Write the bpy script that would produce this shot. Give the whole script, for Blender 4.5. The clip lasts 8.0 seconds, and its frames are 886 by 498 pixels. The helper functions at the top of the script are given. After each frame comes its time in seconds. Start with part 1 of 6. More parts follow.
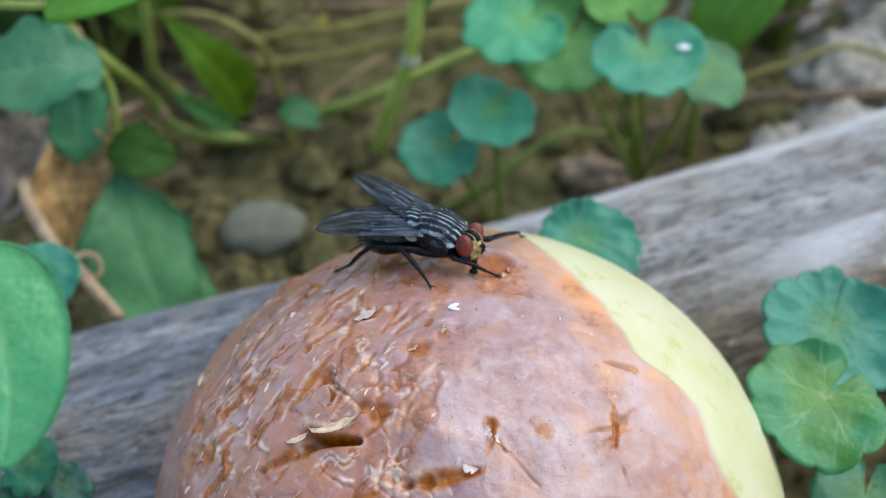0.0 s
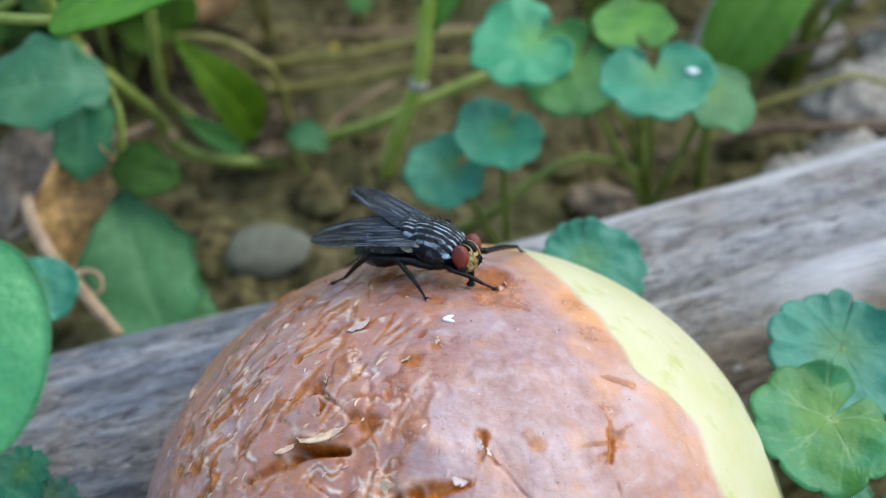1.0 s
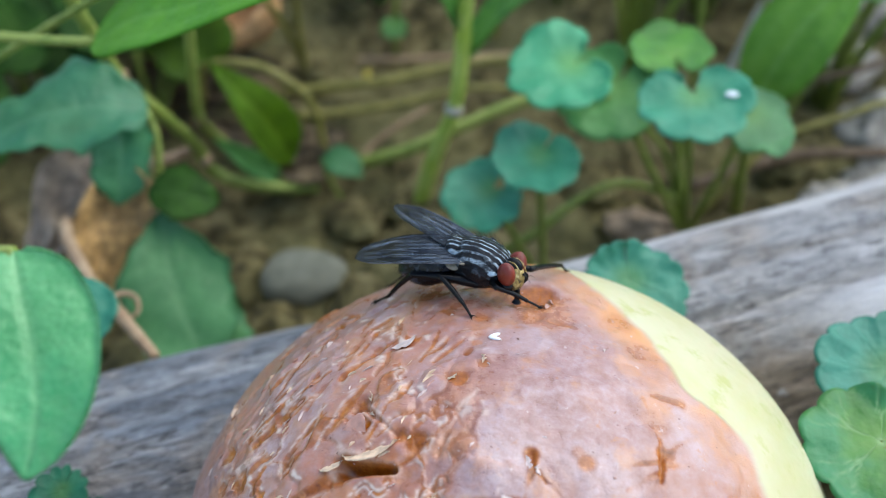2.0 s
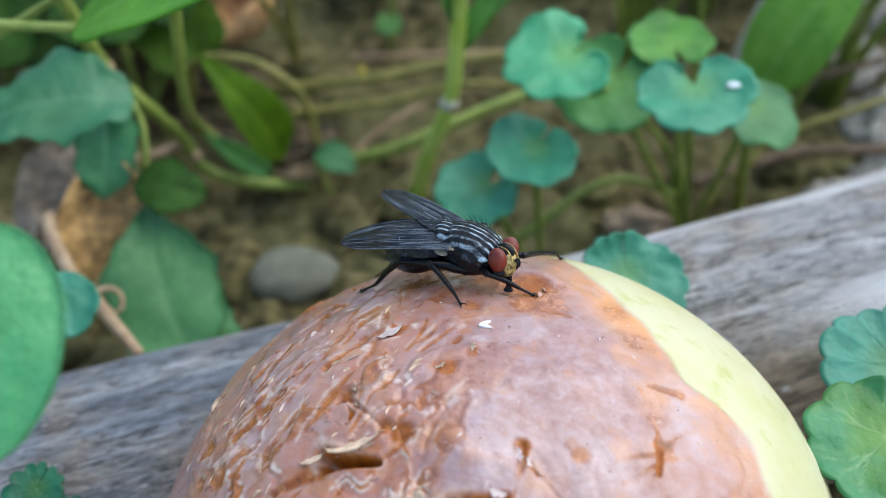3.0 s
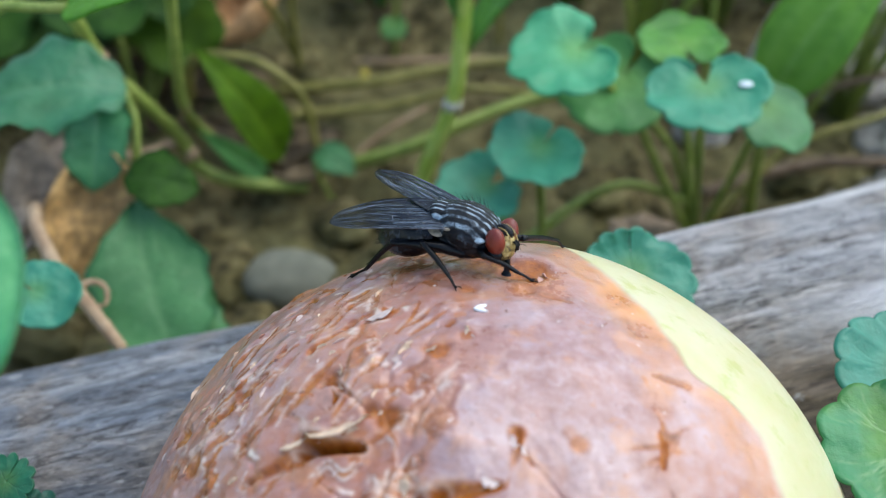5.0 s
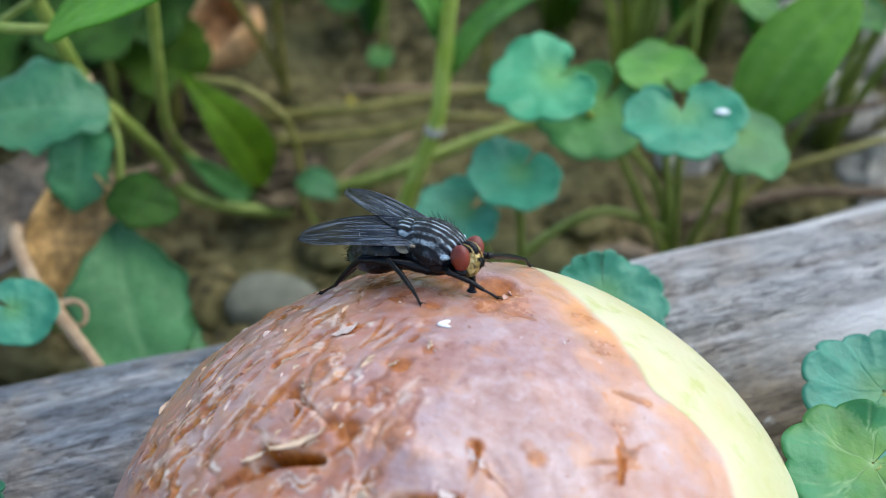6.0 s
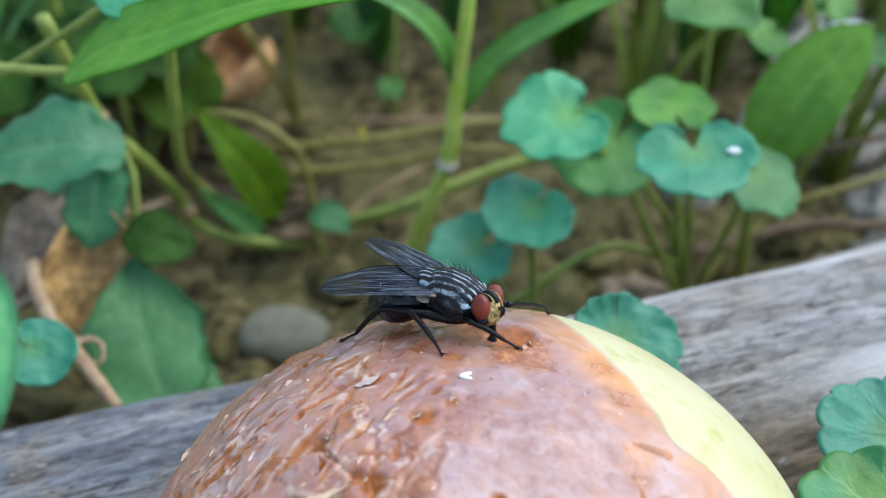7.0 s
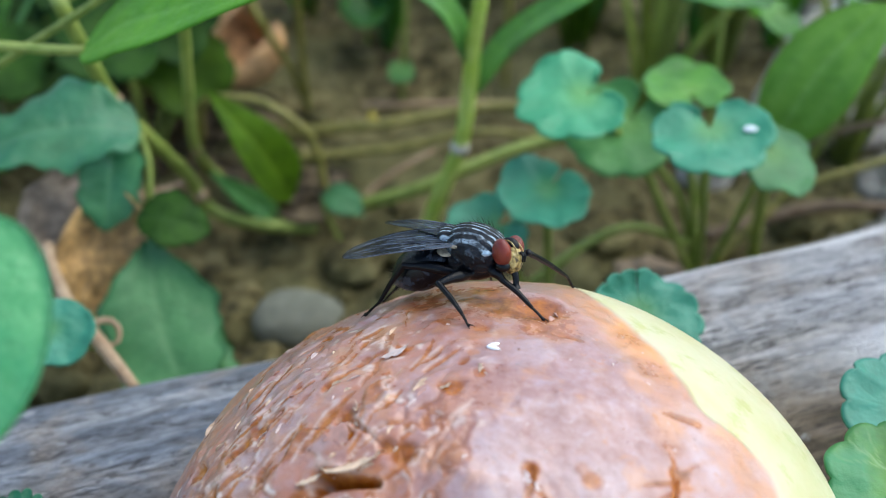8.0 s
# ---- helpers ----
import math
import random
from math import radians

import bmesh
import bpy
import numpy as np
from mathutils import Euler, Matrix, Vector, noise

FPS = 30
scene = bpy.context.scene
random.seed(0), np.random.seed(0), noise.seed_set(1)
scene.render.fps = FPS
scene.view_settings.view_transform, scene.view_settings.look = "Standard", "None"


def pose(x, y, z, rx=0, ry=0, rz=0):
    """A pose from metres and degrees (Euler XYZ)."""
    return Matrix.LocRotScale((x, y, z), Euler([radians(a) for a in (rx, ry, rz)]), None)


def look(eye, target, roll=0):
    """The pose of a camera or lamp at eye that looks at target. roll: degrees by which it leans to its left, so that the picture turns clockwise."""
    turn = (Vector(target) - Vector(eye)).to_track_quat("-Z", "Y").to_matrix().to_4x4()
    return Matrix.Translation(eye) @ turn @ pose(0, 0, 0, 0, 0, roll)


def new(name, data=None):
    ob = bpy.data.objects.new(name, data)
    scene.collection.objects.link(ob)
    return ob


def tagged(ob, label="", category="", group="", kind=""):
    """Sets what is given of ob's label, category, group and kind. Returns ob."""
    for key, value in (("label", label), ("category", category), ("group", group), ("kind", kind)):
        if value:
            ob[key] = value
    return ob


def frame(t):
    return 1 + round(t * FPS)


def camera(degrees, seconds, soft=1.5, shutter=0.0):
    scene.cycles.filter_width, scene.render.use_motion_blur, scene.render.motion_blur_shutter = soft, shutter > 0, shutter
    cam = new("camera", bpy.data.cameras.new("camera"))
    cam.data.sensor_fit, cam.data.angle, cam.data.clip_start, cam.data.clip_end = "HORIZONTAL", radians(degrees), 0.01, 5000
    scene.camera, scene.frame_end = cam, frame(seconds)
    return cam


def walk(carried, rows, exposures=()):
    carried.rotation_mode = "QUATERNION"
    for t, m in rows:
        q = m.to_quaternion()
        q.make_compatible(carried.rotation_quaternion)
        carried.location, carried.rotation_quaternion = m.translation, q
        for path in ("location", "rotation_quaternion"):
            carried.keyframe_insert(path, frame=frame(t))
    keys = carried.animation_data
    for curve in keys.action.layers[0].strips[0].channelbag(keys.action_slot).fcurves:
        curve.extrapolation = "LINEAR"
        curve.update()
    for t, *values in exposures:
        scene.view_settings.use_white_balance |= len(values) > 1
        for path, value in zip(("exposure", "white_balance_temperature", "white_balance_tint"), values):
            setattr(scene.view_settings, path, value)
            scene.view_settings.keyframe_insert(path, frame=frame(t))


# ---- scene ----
cam = camera(40, 8.0, soft=0.85)
cam.data.dof.use_dof = True
cam.data.dof.focus_distance = 0.0895
cam.data.dof.aperture_fstop = 28
walk(cam, [
    (0.0, pose(-0.00200, 0.00107, 0.12360, 39.808, -0.258, -1.276)),
    (0.1, pose(-0.00200, 0.00029, 0.12308, 40.535, -0.416, -1.222)),
    (0.2, pose(-0.00201, -0.00049, 0.12257, 41.252, -0.376, -0.993)),
    (0.3, pose(-0.00201, -0.00127, 0.12205, 41.606, -0.403, -0.819)),
    (0.4, pose(-0.00202, -0.00205, 0.12154, 41.594, -0.331, -0.551)),
    (0.5, pose(-0.00202, -0.00283, 0.12102, 41.447, -0.337, -0.353)),
    (0.6, pose(-0.00162, -0.00226, 0.12094, 41.483, -0.290, -0.301)),
    (0.7, pose(-0.00121, -0.00170, 0.12085, 41.580, -0.339, -0.335)),
    (0.8, pose(-0.00081, -0.00113, 0.12077, 42.039, -0.572, -0.537)),
    (0.9, pose(-0.00040, -0.00057, 0.12068, 42.101, -0.409, -0.380)),
    (1.0, pose(-0.00000, 0.00000, 0.12060, 42.000, 0.000, -0.000)),
    (1.1, pose(0.00041, 0.00028, 0.12012, 41.575, 0.461, 0.393)),
    (1.2, pose(0.00083, 0.00056, 0.11963, 41.130, 0.630, 0.522)),
    (1.3, pose(0.00124, 0.00084, 0.11915, 41.240, 0.464, 0.358)),
    (1.4, pose(0.00166, 0.00112, 0.11866, 41.630, 0.280, 0.179)),
    (1.5, pose(0.00207, 0.00140, 0.11818, 42.811, 0.451, 0.321)),
    (1.6, pose(0.00127, 0.00101, 0.11835, 43.350, 0.583, 0.513)),
    (1.7, pose(0.00046, 0.00062, 0.11852, 43.395, 0.780, 0.762)),
    (1.8, pose(-0.00034, 0.00023, 0.11869, 43.269, 0.817, 0.861)),
    (1.9, pose(-0.00115, -0.00016, 0.11886, 43.363, 0.834, 0.945)),
    (2.0, pose(-0.00196, -0.00054, 0.11903, 43.717, 0.571, 0.773)),
    (2.1, pose(-0.00186, -0.00043, 0.11858, 43.886, 0.601, 0.816)),
    (2.2, pose(-0.00176, -0.00032, 0.11814, 43.846, 0.496, 0.730)),
    (3.3, pose(-0.00066, 0.00090, 0.11329, 44.558, 0.721, 1.090)),
    (3.4, pose(-0.00056, 0.00101, 0.11284, 44.368, 0.764, 1.141)),
    (3.5, pose(-0.00046, 0.00112, 0.11240, 44.574, 0.782, 1.174)),
    (3.6, pose(-0.00027, 0.00123, 0.11188, 44.806, 0.937, 1.319)),
    (3.7, pose(-0.00008, 0.00135, 0.11136, 44.571, 1.096, 1.459)),
    (3.8, pose(0.00010, 0.00147, 0.11085, 44.502, 1.011, 1.372)),
    (3.9, pose(0.00029, 0.00159, 0.11033, 44.686, 0.903, 1.268)),
    (4.0, pose(0.00047, 0.00170, 0.10981, 44.904, 0.821, 1.189)),
    (4.1, pose(-0.00007, 0.00162, 0.10928, 45.276, 0.526, 1.049)),
    (4.2, pose(-0.00062, 0.00154, 0.10875, 45.156, 0.476, 1.133)),
    (5.3, pose(0.00055, 0.00117, 0.10801, 46.947, -0.093, 2.030)),
    (5.4, pose(0.00144, 0.00114, 0.10775, 47.178, -0.103, 2.011)),
    (5.5, pose(0.00233, 0.00111, 0.10749, 47.295, -0.056, 2.045)),
    (5.6, pose(0.00233, 0.00086, 0.10758, 47.650, -0.364, 1.866)),
    (5.7, pose(0.00234, 0.00060, 0.10767, 47.735, -0.506, 1.846)),
    (5.8, pose(0.00234, 0.00035, 0.10777, 47.624, -0.508, 1.963)),
    (5.9, pose(0.00235, 0.00010, 0.10786, 47.566, -0.412, 2.178)),
    (6.0, pose(0.00235, -0.00016, 0.10795, 47.864, -0.349, 2.366)),
    (6.1, pose(0.00230, -0.00009, 0.10829, 47.811, -0.336, 2.401)),
    (6.2, pose(0.00224, -0.00003, 0.10862, 47.752, -0.452, 2.307)),
    (6.3, pose(0.00218, 0.00003, 0.10896, 47.776, -0.470, 2.313)),
    (6.4, pose(0.00213, 0.00010, 0.10929, 47.968, -0.410, 2.400)),
    (6.5, pose(0.00207, 0.00016, 0.10963, 48.170, -0.371, 2.466)),
    (6.6, pose(0.00182, 0.00032, 0.10985, 48.220, -0.393, 2.411)),
    (6.7, pose(0.00158, 0.00047, 0.11007, 48.141, -0.396, 2.373)),
    (6.8, pose(0.00133, 0.00062, 0.11029, 47.923, -0.298, 2.433)),
    (6.9, pose(0.00108, 0.00078, 0.11051, 48.066, -0.303, 2.398)),
    (7.0, pose(0.00084, 0.00093, 0.11074, 48.375, -0.311, 2.362)),
    (7.1, pose(0.00050, 0.00072, 0.11056, 48.449, -0.270, 2.376)),
    (7.2, pose(0.00017, 0.00050, 0.11039, 48.633, -0.252, 2.370)),
    (7.3, pose(-0.00017, 0.00029, 0.11022, 49.066, -0.255, 2.347)),
    (7.4, pose(-0.00051, 0.00007, 0.11005, 48.752, -0.192, 2.377)),
    (7.5, pose(-0.00084, -0.00014, 0.10987, 48.429, -0.240, 2.295)),
    (7.6, pose(-0.00090, -0.00014, 0.10974, 47.945, -0.293, 2.198)),
    (7.7, pose(-0.00096, -0.00013, 0.10960, 47.925, -0.465, 1.993)),
    (7.8, pose(-0.00102, -0.00012, 0.10947, 47.877, -0.537, 1.885)),
    (7.9, pose(-0.00107, -0.00012, 0.10933, 47.938, -0.453, 1.936)),
    (8.0, pose(-0.00113, -0.00011, 0.10920, 48.213, -0.228, 2.130)),
], exposures=[(0.0, 1.0), (1.0, 1.06), (3.5, 1.12), (5.5, 1.16), (8.0, 1.2)])

# ---- light: bright open shade under a soft sky ----
world = bpy.data.worlds.new("sky")
scene.world = world
world.use_nodes = True
wt = world.node_tree
sky = wt.nodes.new("ShaderNodeTexSky")
sky.sky_type, sky.sun_disc = "NISHITA", False
sky.sun_elevation, sky.sun_rotation = radians(55), radians(70)
wt.links.new(sky.outputs[0], wt.nodes["Background"].inputs[0])
wt.nodes["Background"].inputs[1].default_value = 0.15
sun = new("sun", bpy.data.lights.new("sun", "SUN"))
sun.data.energy, sun.data.angle, sun.data.color = 1.25, radians(75), (0.96, 1.0, 0.9)
sun.matrix_world = look((0.48, 0.27, 0.8), (0, 0, 0))

# ---- helpers: all lengths below are in millimetres ----
MM = 0.001


def hash3(i, j, k, seed):
    h = (i * 374761393 + j * 668265263 + k * 2147483647 + seed * 974711) & 0xFFFFFFFF
    h = ((h ^ (h >> 13)) * 1274126177) & 0xFFFFFFFF
    h = ((h ^ (h >> 16)) * 2246822519) & 0xFFFFFFFF
    return ((h ^ (h >> 15)) & 0xFFFFFF) / float(0xFFFFFF)


def vnoise(p, seed=0):
    """Smooth value noise in 0..1 at the rows of p."""
    p = np.asarray(p, float)
    q = np.floor(p).astype(np.int64)
    f = p - q
    f = f * f * f * (f * (f * 6 - 15) + 10)
    out = 0
    for a in (0, 1):
        for b in (0, 1):
            for c in (0, 1):
                w = (f[:, 0] if a else 1 - f[:, 0]) * (f[:, 1] if b else 1 - f[:, 1]) * (f[:, 2] if c else 1 - f[:, 2])
                out = out + w * hash3(q[:, 0] + a, q[:, 1] + b, q[:, 2] + c, seed)
    return out


def fbm(p, octaves=4, seed=0):
    total, amp, norm = 0, 1.0, 0
    for o in range(octaves):
        total = total + amp * vnoise(np.asarray(p) * 2 ** o + 17.3 * o, seed + o)
        norm += amp
        amp *= 0.5
    return total / norm


def cells(p, seed=0):
    """Distance to the nearest and second nearest of scattered points, and the nearest one's random number."""
    p = np.asarray(p, float)
    q = np.floor(p).astype(np.int64)
    d1 = np.full(len(p), 9.0)
    d2 = np.full(len(p), 9.0)
    rnd = np.zeros(len(p))
    for a in (-1, 0, 1):
        for b in (-1, 0, 1):
            for c in (-1, 0, 1):
                i, j, k = q[:, 0] + a, q[:, 1] + b, q[:, 2] + c
                o = np.stack([i + hash3(i, j, k, seed), j + hash3(i, j, k, seed + 1), k + hash3(i, j, k, seed + 2)], 1)
                d = np.linalg.norm(p - o, axis=1)
                near = d < d1
                d2 = np.where(near, d1, np.minimum(d2, d))
                rnd = np.where(near, hash3(i, j, k, seed + 3), rnd)
                d1 = np.minimum(d1, d)
    return d1, d2, rnd


def sstep(a, b, x):
    t = np.clip((x - a) / (b - a), 0, 1)
    return t * t * (3 - 2 * t)


def thing(name, base, label, category, group="", kind=""):
    """A thing that has parts: an Empty at its base (mm)."""
    ob = new(name)
    ob.empty_display_size = 0.002
    ob.location = Vector(base) * MM
    return tagged(ob, label, category, group, kind)


def mesh_object(name, verts, faces, material, smooth=True, attrs=None):
    me = bpy.data.meshes.new(name)
    me.from_pydata([tuple(v) for v in np.asarray(verts, float)], [], [tuple(int(i) for i in f) for f in faces])
    me.update()
    if smooth:
        me.polygons.foreach_set("use_smooth", np.ones(len(me.polygons), bool))
    for key, values in (attrs or {}).items():
        layer = me.attributes.new(key, "FLOAT", "POINT")
        layer.data.foreach_set("value", np.asarray(values, np.float32))
    me.materials.append(material)
    return new(name, me)


def part(name, shape, material, parent, label="", local=False, smooth=True):
    """One mesh part of a thing. shape: vertices (mm), faces and point attributes."""
    verts, faces, attrs = shape
    root = parent
    while root.parent:
        root = root.parent
    base = np.zeros(3) if local else np.array(root.location) / MM
    ob = mesh_object(name, (np.asarray(verts, float) - base) * MM, faces, material, smooth, attrs)
    ob.parent = parent
    if label:
        ob["label"] = label
    return ob


def single(name, shape, material, label, category, base, group="", kind="", smooth=True):
    """A thing of one mesh with its origin at base (mm)."""
    verts, faces, attrs = shape
    ob = mesh_object(name, (np.asarray(verts, float) - np.array(base, float)) * MM, faces, material, smooth, attrs)
    ob.location = Vector(base) * MM
    return tagged(ob, label, category, group, kind)


def merge(shapes):
    verts, faces, attrs, n = [], [], {}, 0
    keys = set().union(*[s[2].keys() for s in shapes])
    for v, f, a in shapes:
        verts.append(np.asarray(v, float))
        faces += [tuple(i + n for i in face) for face in f]
        for k in keys:
            attrs.setdefault(k, []).append(np.asarray(a.get(k, np.zeros(len(v)))))
        n += len(v)
    return np.concatenate(verts), faces, {k: np.concatenate(x) for k, x in attrs.items()}


def moved(shape, m):
    m = np.array(m)
    return shape[0] @ m[:3, :3].T + m[:3, 3], shape[1], shape[2]


def spline(points, count):
    """A smooth curve through the points."""
    p = np.array([points[0], *points, points[-1]], float)
    p[0], p[-1] = 2 * p[1] - p[2], 2 * p[-2] - p[-3]
    out = []
    for s in np.linspace(0, len(points) - 1 - 1e-6, count):
        i = int(s)
        t = s - i
        a, b, c, d = p[i:i + 4]
        out.append(0.5 * (2 * b + (c - a) * t + (2 * a - 5 * b + 4 * c - d) * t * t + (3 * b - a - 3 * c + d) * t ** 3))
    return np.array(out)


def tube(points, radii, count=24, sides=10, bumps=0.0, seed=0):
    """A closed tube through points; radii along it."""
    c = spline(points, count)
    r = np.interp(np.linspace(0, 1, count), np.linspace(0, 1, len(radii)), radii)
    tang = np.gradient(c, axis=0)
    tang /= np.linalg.norm(tang, axis=1)[:, None]
    up = np.array([0.31, 0.12, 0.94]) if abs(tang[0][2]) < 0.9 else np.array([1.0, 0.1, 0.0])
    verts, along = [], []
    for i in range(count):
        s = np.cross(tang[i], up)
        s /= np.linalg.norm(s)
        up = np.cross(s, tang[i])
        for k in range(sides):
            a = 2 * math.pi * k / sides
            verts.append(c[i] + r[i] * (math.cos(a) * s + math.sin(a) * up))
            along.append(i / (count - 1))
    verts = np.array(verts)
    if bumps:
        cc = np.repeat(c, sides, 0)
        verts = cc + (verts - cc) * (1 + bumps * (fbm(verts * 0.9 + 50, 3, seed)[:, None] - 0.5) * 2)
    faces = [(i * sides + k, i * sides + (k + 1) % sides, (i + 1) * sides + (k + 1) % sides, (i + 1) * sides + k)
             for i in range(count - 1) for k in range(sides)]
    faces += [tuple(reversed(range(sides))), tuple((count - 1) * sides + k for k in range(sides))]
    return verts, faces, {"along": along}


def ball(centre, radii, rings=16, sides=24, shape=None, turn=None):
    """An ellipsoid; shape(u) may alter its unit points."""
    u = [(0, 0, 1)]
    for i in range(1, rings):
        th = math.pi * i / rings
        u += [(math.sin(th) * math.cos(2 * math.pi * k / sides), math.sin(th) * math.sin(2 * math.pi * k / sides), math.cos(th)) for k in range(sides)]
    u = np.array(u + [(0, 0, -1)])
    faces = [(0, 1 + k, 1 + (k + 1) % sides) for k in range(sides)]
    for i in range(rings - 2):
        a, b = 1 + i * sides, 1 + (i + 1) * sides
        faces += [(a + k, b + k, b + (k + 1) % sides, a + (k + 1) % sides) for k in range(sides)]
    a, last = 1 + (rings - 2) * sides, len(u) - 1
    faces += [(a + (k + 1) % sides, a + k, last) for k in range(sides)]
    v = (shape(u) if shape else u) * np.array(radii)
    if turn is not None:
        v = v @ np.array(turn.to_3x3()).T
    return v + np.array(centre), faces, {}


def sheet(verts, rows, cols, thick, attrs, closed=False):
    """A grid of rows x cols vertices turned into a thin solid."""
    verts = np.asarray(verts, float)
    g = verts.reshape(rows, cols, 3)
    n = np.cross(np.gradient(g, axis=0), np.gradient(g, axis=1))
    n /= np.linalg.norm(n, axis=2, keepdims=True) + 1e-9
    n = n.reshape(-1, 3)
    half = np.asarray(thick).reshape(-1, 1) / 2 if np.ndim(thick) else thick / 2
    both = np.concatenate([verts + n * half, verts - n * half])
    c = cols if closed else cols - 1
    faces, off = [], rows * cols
    for i in range(rows - 1):
        for k in range(c):
            q = (i * cols + k, i * cols + (k + 1) % cols, (i + 1) * cols + (k + 1) % cols, (i + 1) * cols + k)
            faces.append(tuple(reversed(q)))
            faces.append(tuple(x + off for x in q))
    rim = [(rows - 1) * cols + k for k in range(cols)]
    for k in range(c):
        a, b = rim[k], rim[(k + 1) % cols]
        faces.append((b, a, a + off, b + off))
    if not closed:
        for col in (0, cols - 1):
            for i in range(rows - 1):
                a, b = i * cols + col, (i + 1) * cols + col
                faces.append((a, b, b + off, a + off))
    return both, faces, {k: np.concatenate([v, v]) for k, v in attrs.items()}


def facing(at, normal, ahead):
    """A pose (mm) at a point whose z is the normal and whose y leans towards ahead."""
    z = Vector(normal).normalized()
    y = Vector(ahead)
    y = (y - z * y.dot(z)).normalized()
    x = y.cross(z)
    return Matrix(((x.x, y.x, z.x, at[0]), (x.y, y.y, z.y, at[1]), (x.z, y.z, z.z, at[2]), (0, 0, 0, 1)))


# ---- materials ----
class Shader:
    """A small builder of node materials; a link or a value may be given for each input."""

    def __init__(self, name):
        self.m = bpy.data.materials.new(name)
        self.m.use_nodes = True
        self.t = self.m.node_tree
        self.bsdf = self.t.nodes["Principled BSDF"]
        self.out = self.t.nodes["Material Output"]
        coord = self.t.nodes.new("ShaderNodeTexCoord").outputs["Object"]
        self.p = self.node("ShaderNodeVectorMath", {0: coord, "Scale": 1000.0}, "Vector", operation="SCALE")

    def node(self, kind, inputs, output=0, operation="", attribute_name="", interpolation_type=""):
        n = self.t.nodes.new(kind)
        if operation:
            n.operation = operation
        if attribute_name:
            n.attribute_name = attribute_name
        if interpolation_type:
            n.interpolation_type = interpolation_type
        for k, v in inputs.items():
            self.put(n.inputs[k], v)
        return n.outputs[output]

    def put(self, socket, v):
        if isinstance(v, bpy.types.NodeSocket):
            self.t.links.new(v, socket)
        else:
            socket.default_value = v

    def set(self, **inputs):
        for k, v in inputs.items():
            self.put(self.bsdf.inputs[k.replace("_", " ")], v)
        return self

    def noise(self, scale, detail=4.0, rough=0.55, stretch=None, distortion=0.0):
        v = self.p
        if stretch:
            v = self.node("ShaderNodeVectorMath", {0: v, 1: stretch}, 0, operation="MULTIPLY")
        return self.node("ShaderNodeTexNoise", {"Vector": v, "Scale": scale, "Detail": detail, "Roughness": rough, "Distortion": distortion}, "Fac")

    def attr(self, name):
        return self.node("ShaderNodeAttribute", {}, "Fac", attribute_name=name)

    def ramp(self, fac, stops, ease="LINEAR"):
        n = self.t.nodes.new("ShaderNodeValToRGB")
        n.color_ramp.interpolation = ease
        while len(n.color_ramp.elements) < len(stops):
            n.color_ramp.elements.new(0.5)
        for e, (pos, col) in zip(n.color_ramp.elements, stops):
            e.position = pos
            e.color = (*col, 1) if len(col) == 3 else col
        self.put(n.inputs[0], fac)
        return n.outputs[0]

    def level(self, fac, a, b, lo=0.0, hi=1.0):
        return self.node("ShaderNodeMapRange", {0: fac, 1: a, 2: b, 3: lo, 4: hi}, 0, interpolation_type="SMOOTHSTEP")

    def math(self, op, a, b=0.0):
        return self.node("ShaderNodeMath", {0: a, 1: b}, 0, operation=op)

    def mix(self, fac, a, b, blend="MIX"):
        n = self.t.nodes.new("ShaderNodeMix")
        n.data_type, n.blend_type = "RGBA", blend
        for k, v in ((0, fac), (6, a), (7, b)):
            if not isinstance(v, bpy.types.NodeSocket) and k > 0 and len(v) == 3:
                v = (*v, 1)
            self.put(n.inputs[k], v)
        return n.outputs[2]

    def bump(self, height, distance, strength=1.0):
        """distance in mm"""
        n = self.node("ShaderNodeBump", {"Height": height, "Distance": distance * MM, "Strength": strength}, 0)
        self.put(self.bsdf.inputs["Normal"], n)
        return n

    def random(self):
        return self.node("ShaderNodeObjectInfo", {}, "Random")

    def translucent(self, colour, amount):
        tr = self.node("ShaderNodeBsdfTranslucent", {"Color": colour})
        mixed = self.node("ShaderNodeMixShader", {0: amount, 1: self.bsdf.outputs[0], 2: tr})
        self.t.links.new(mixed, self.out.inputs[0])


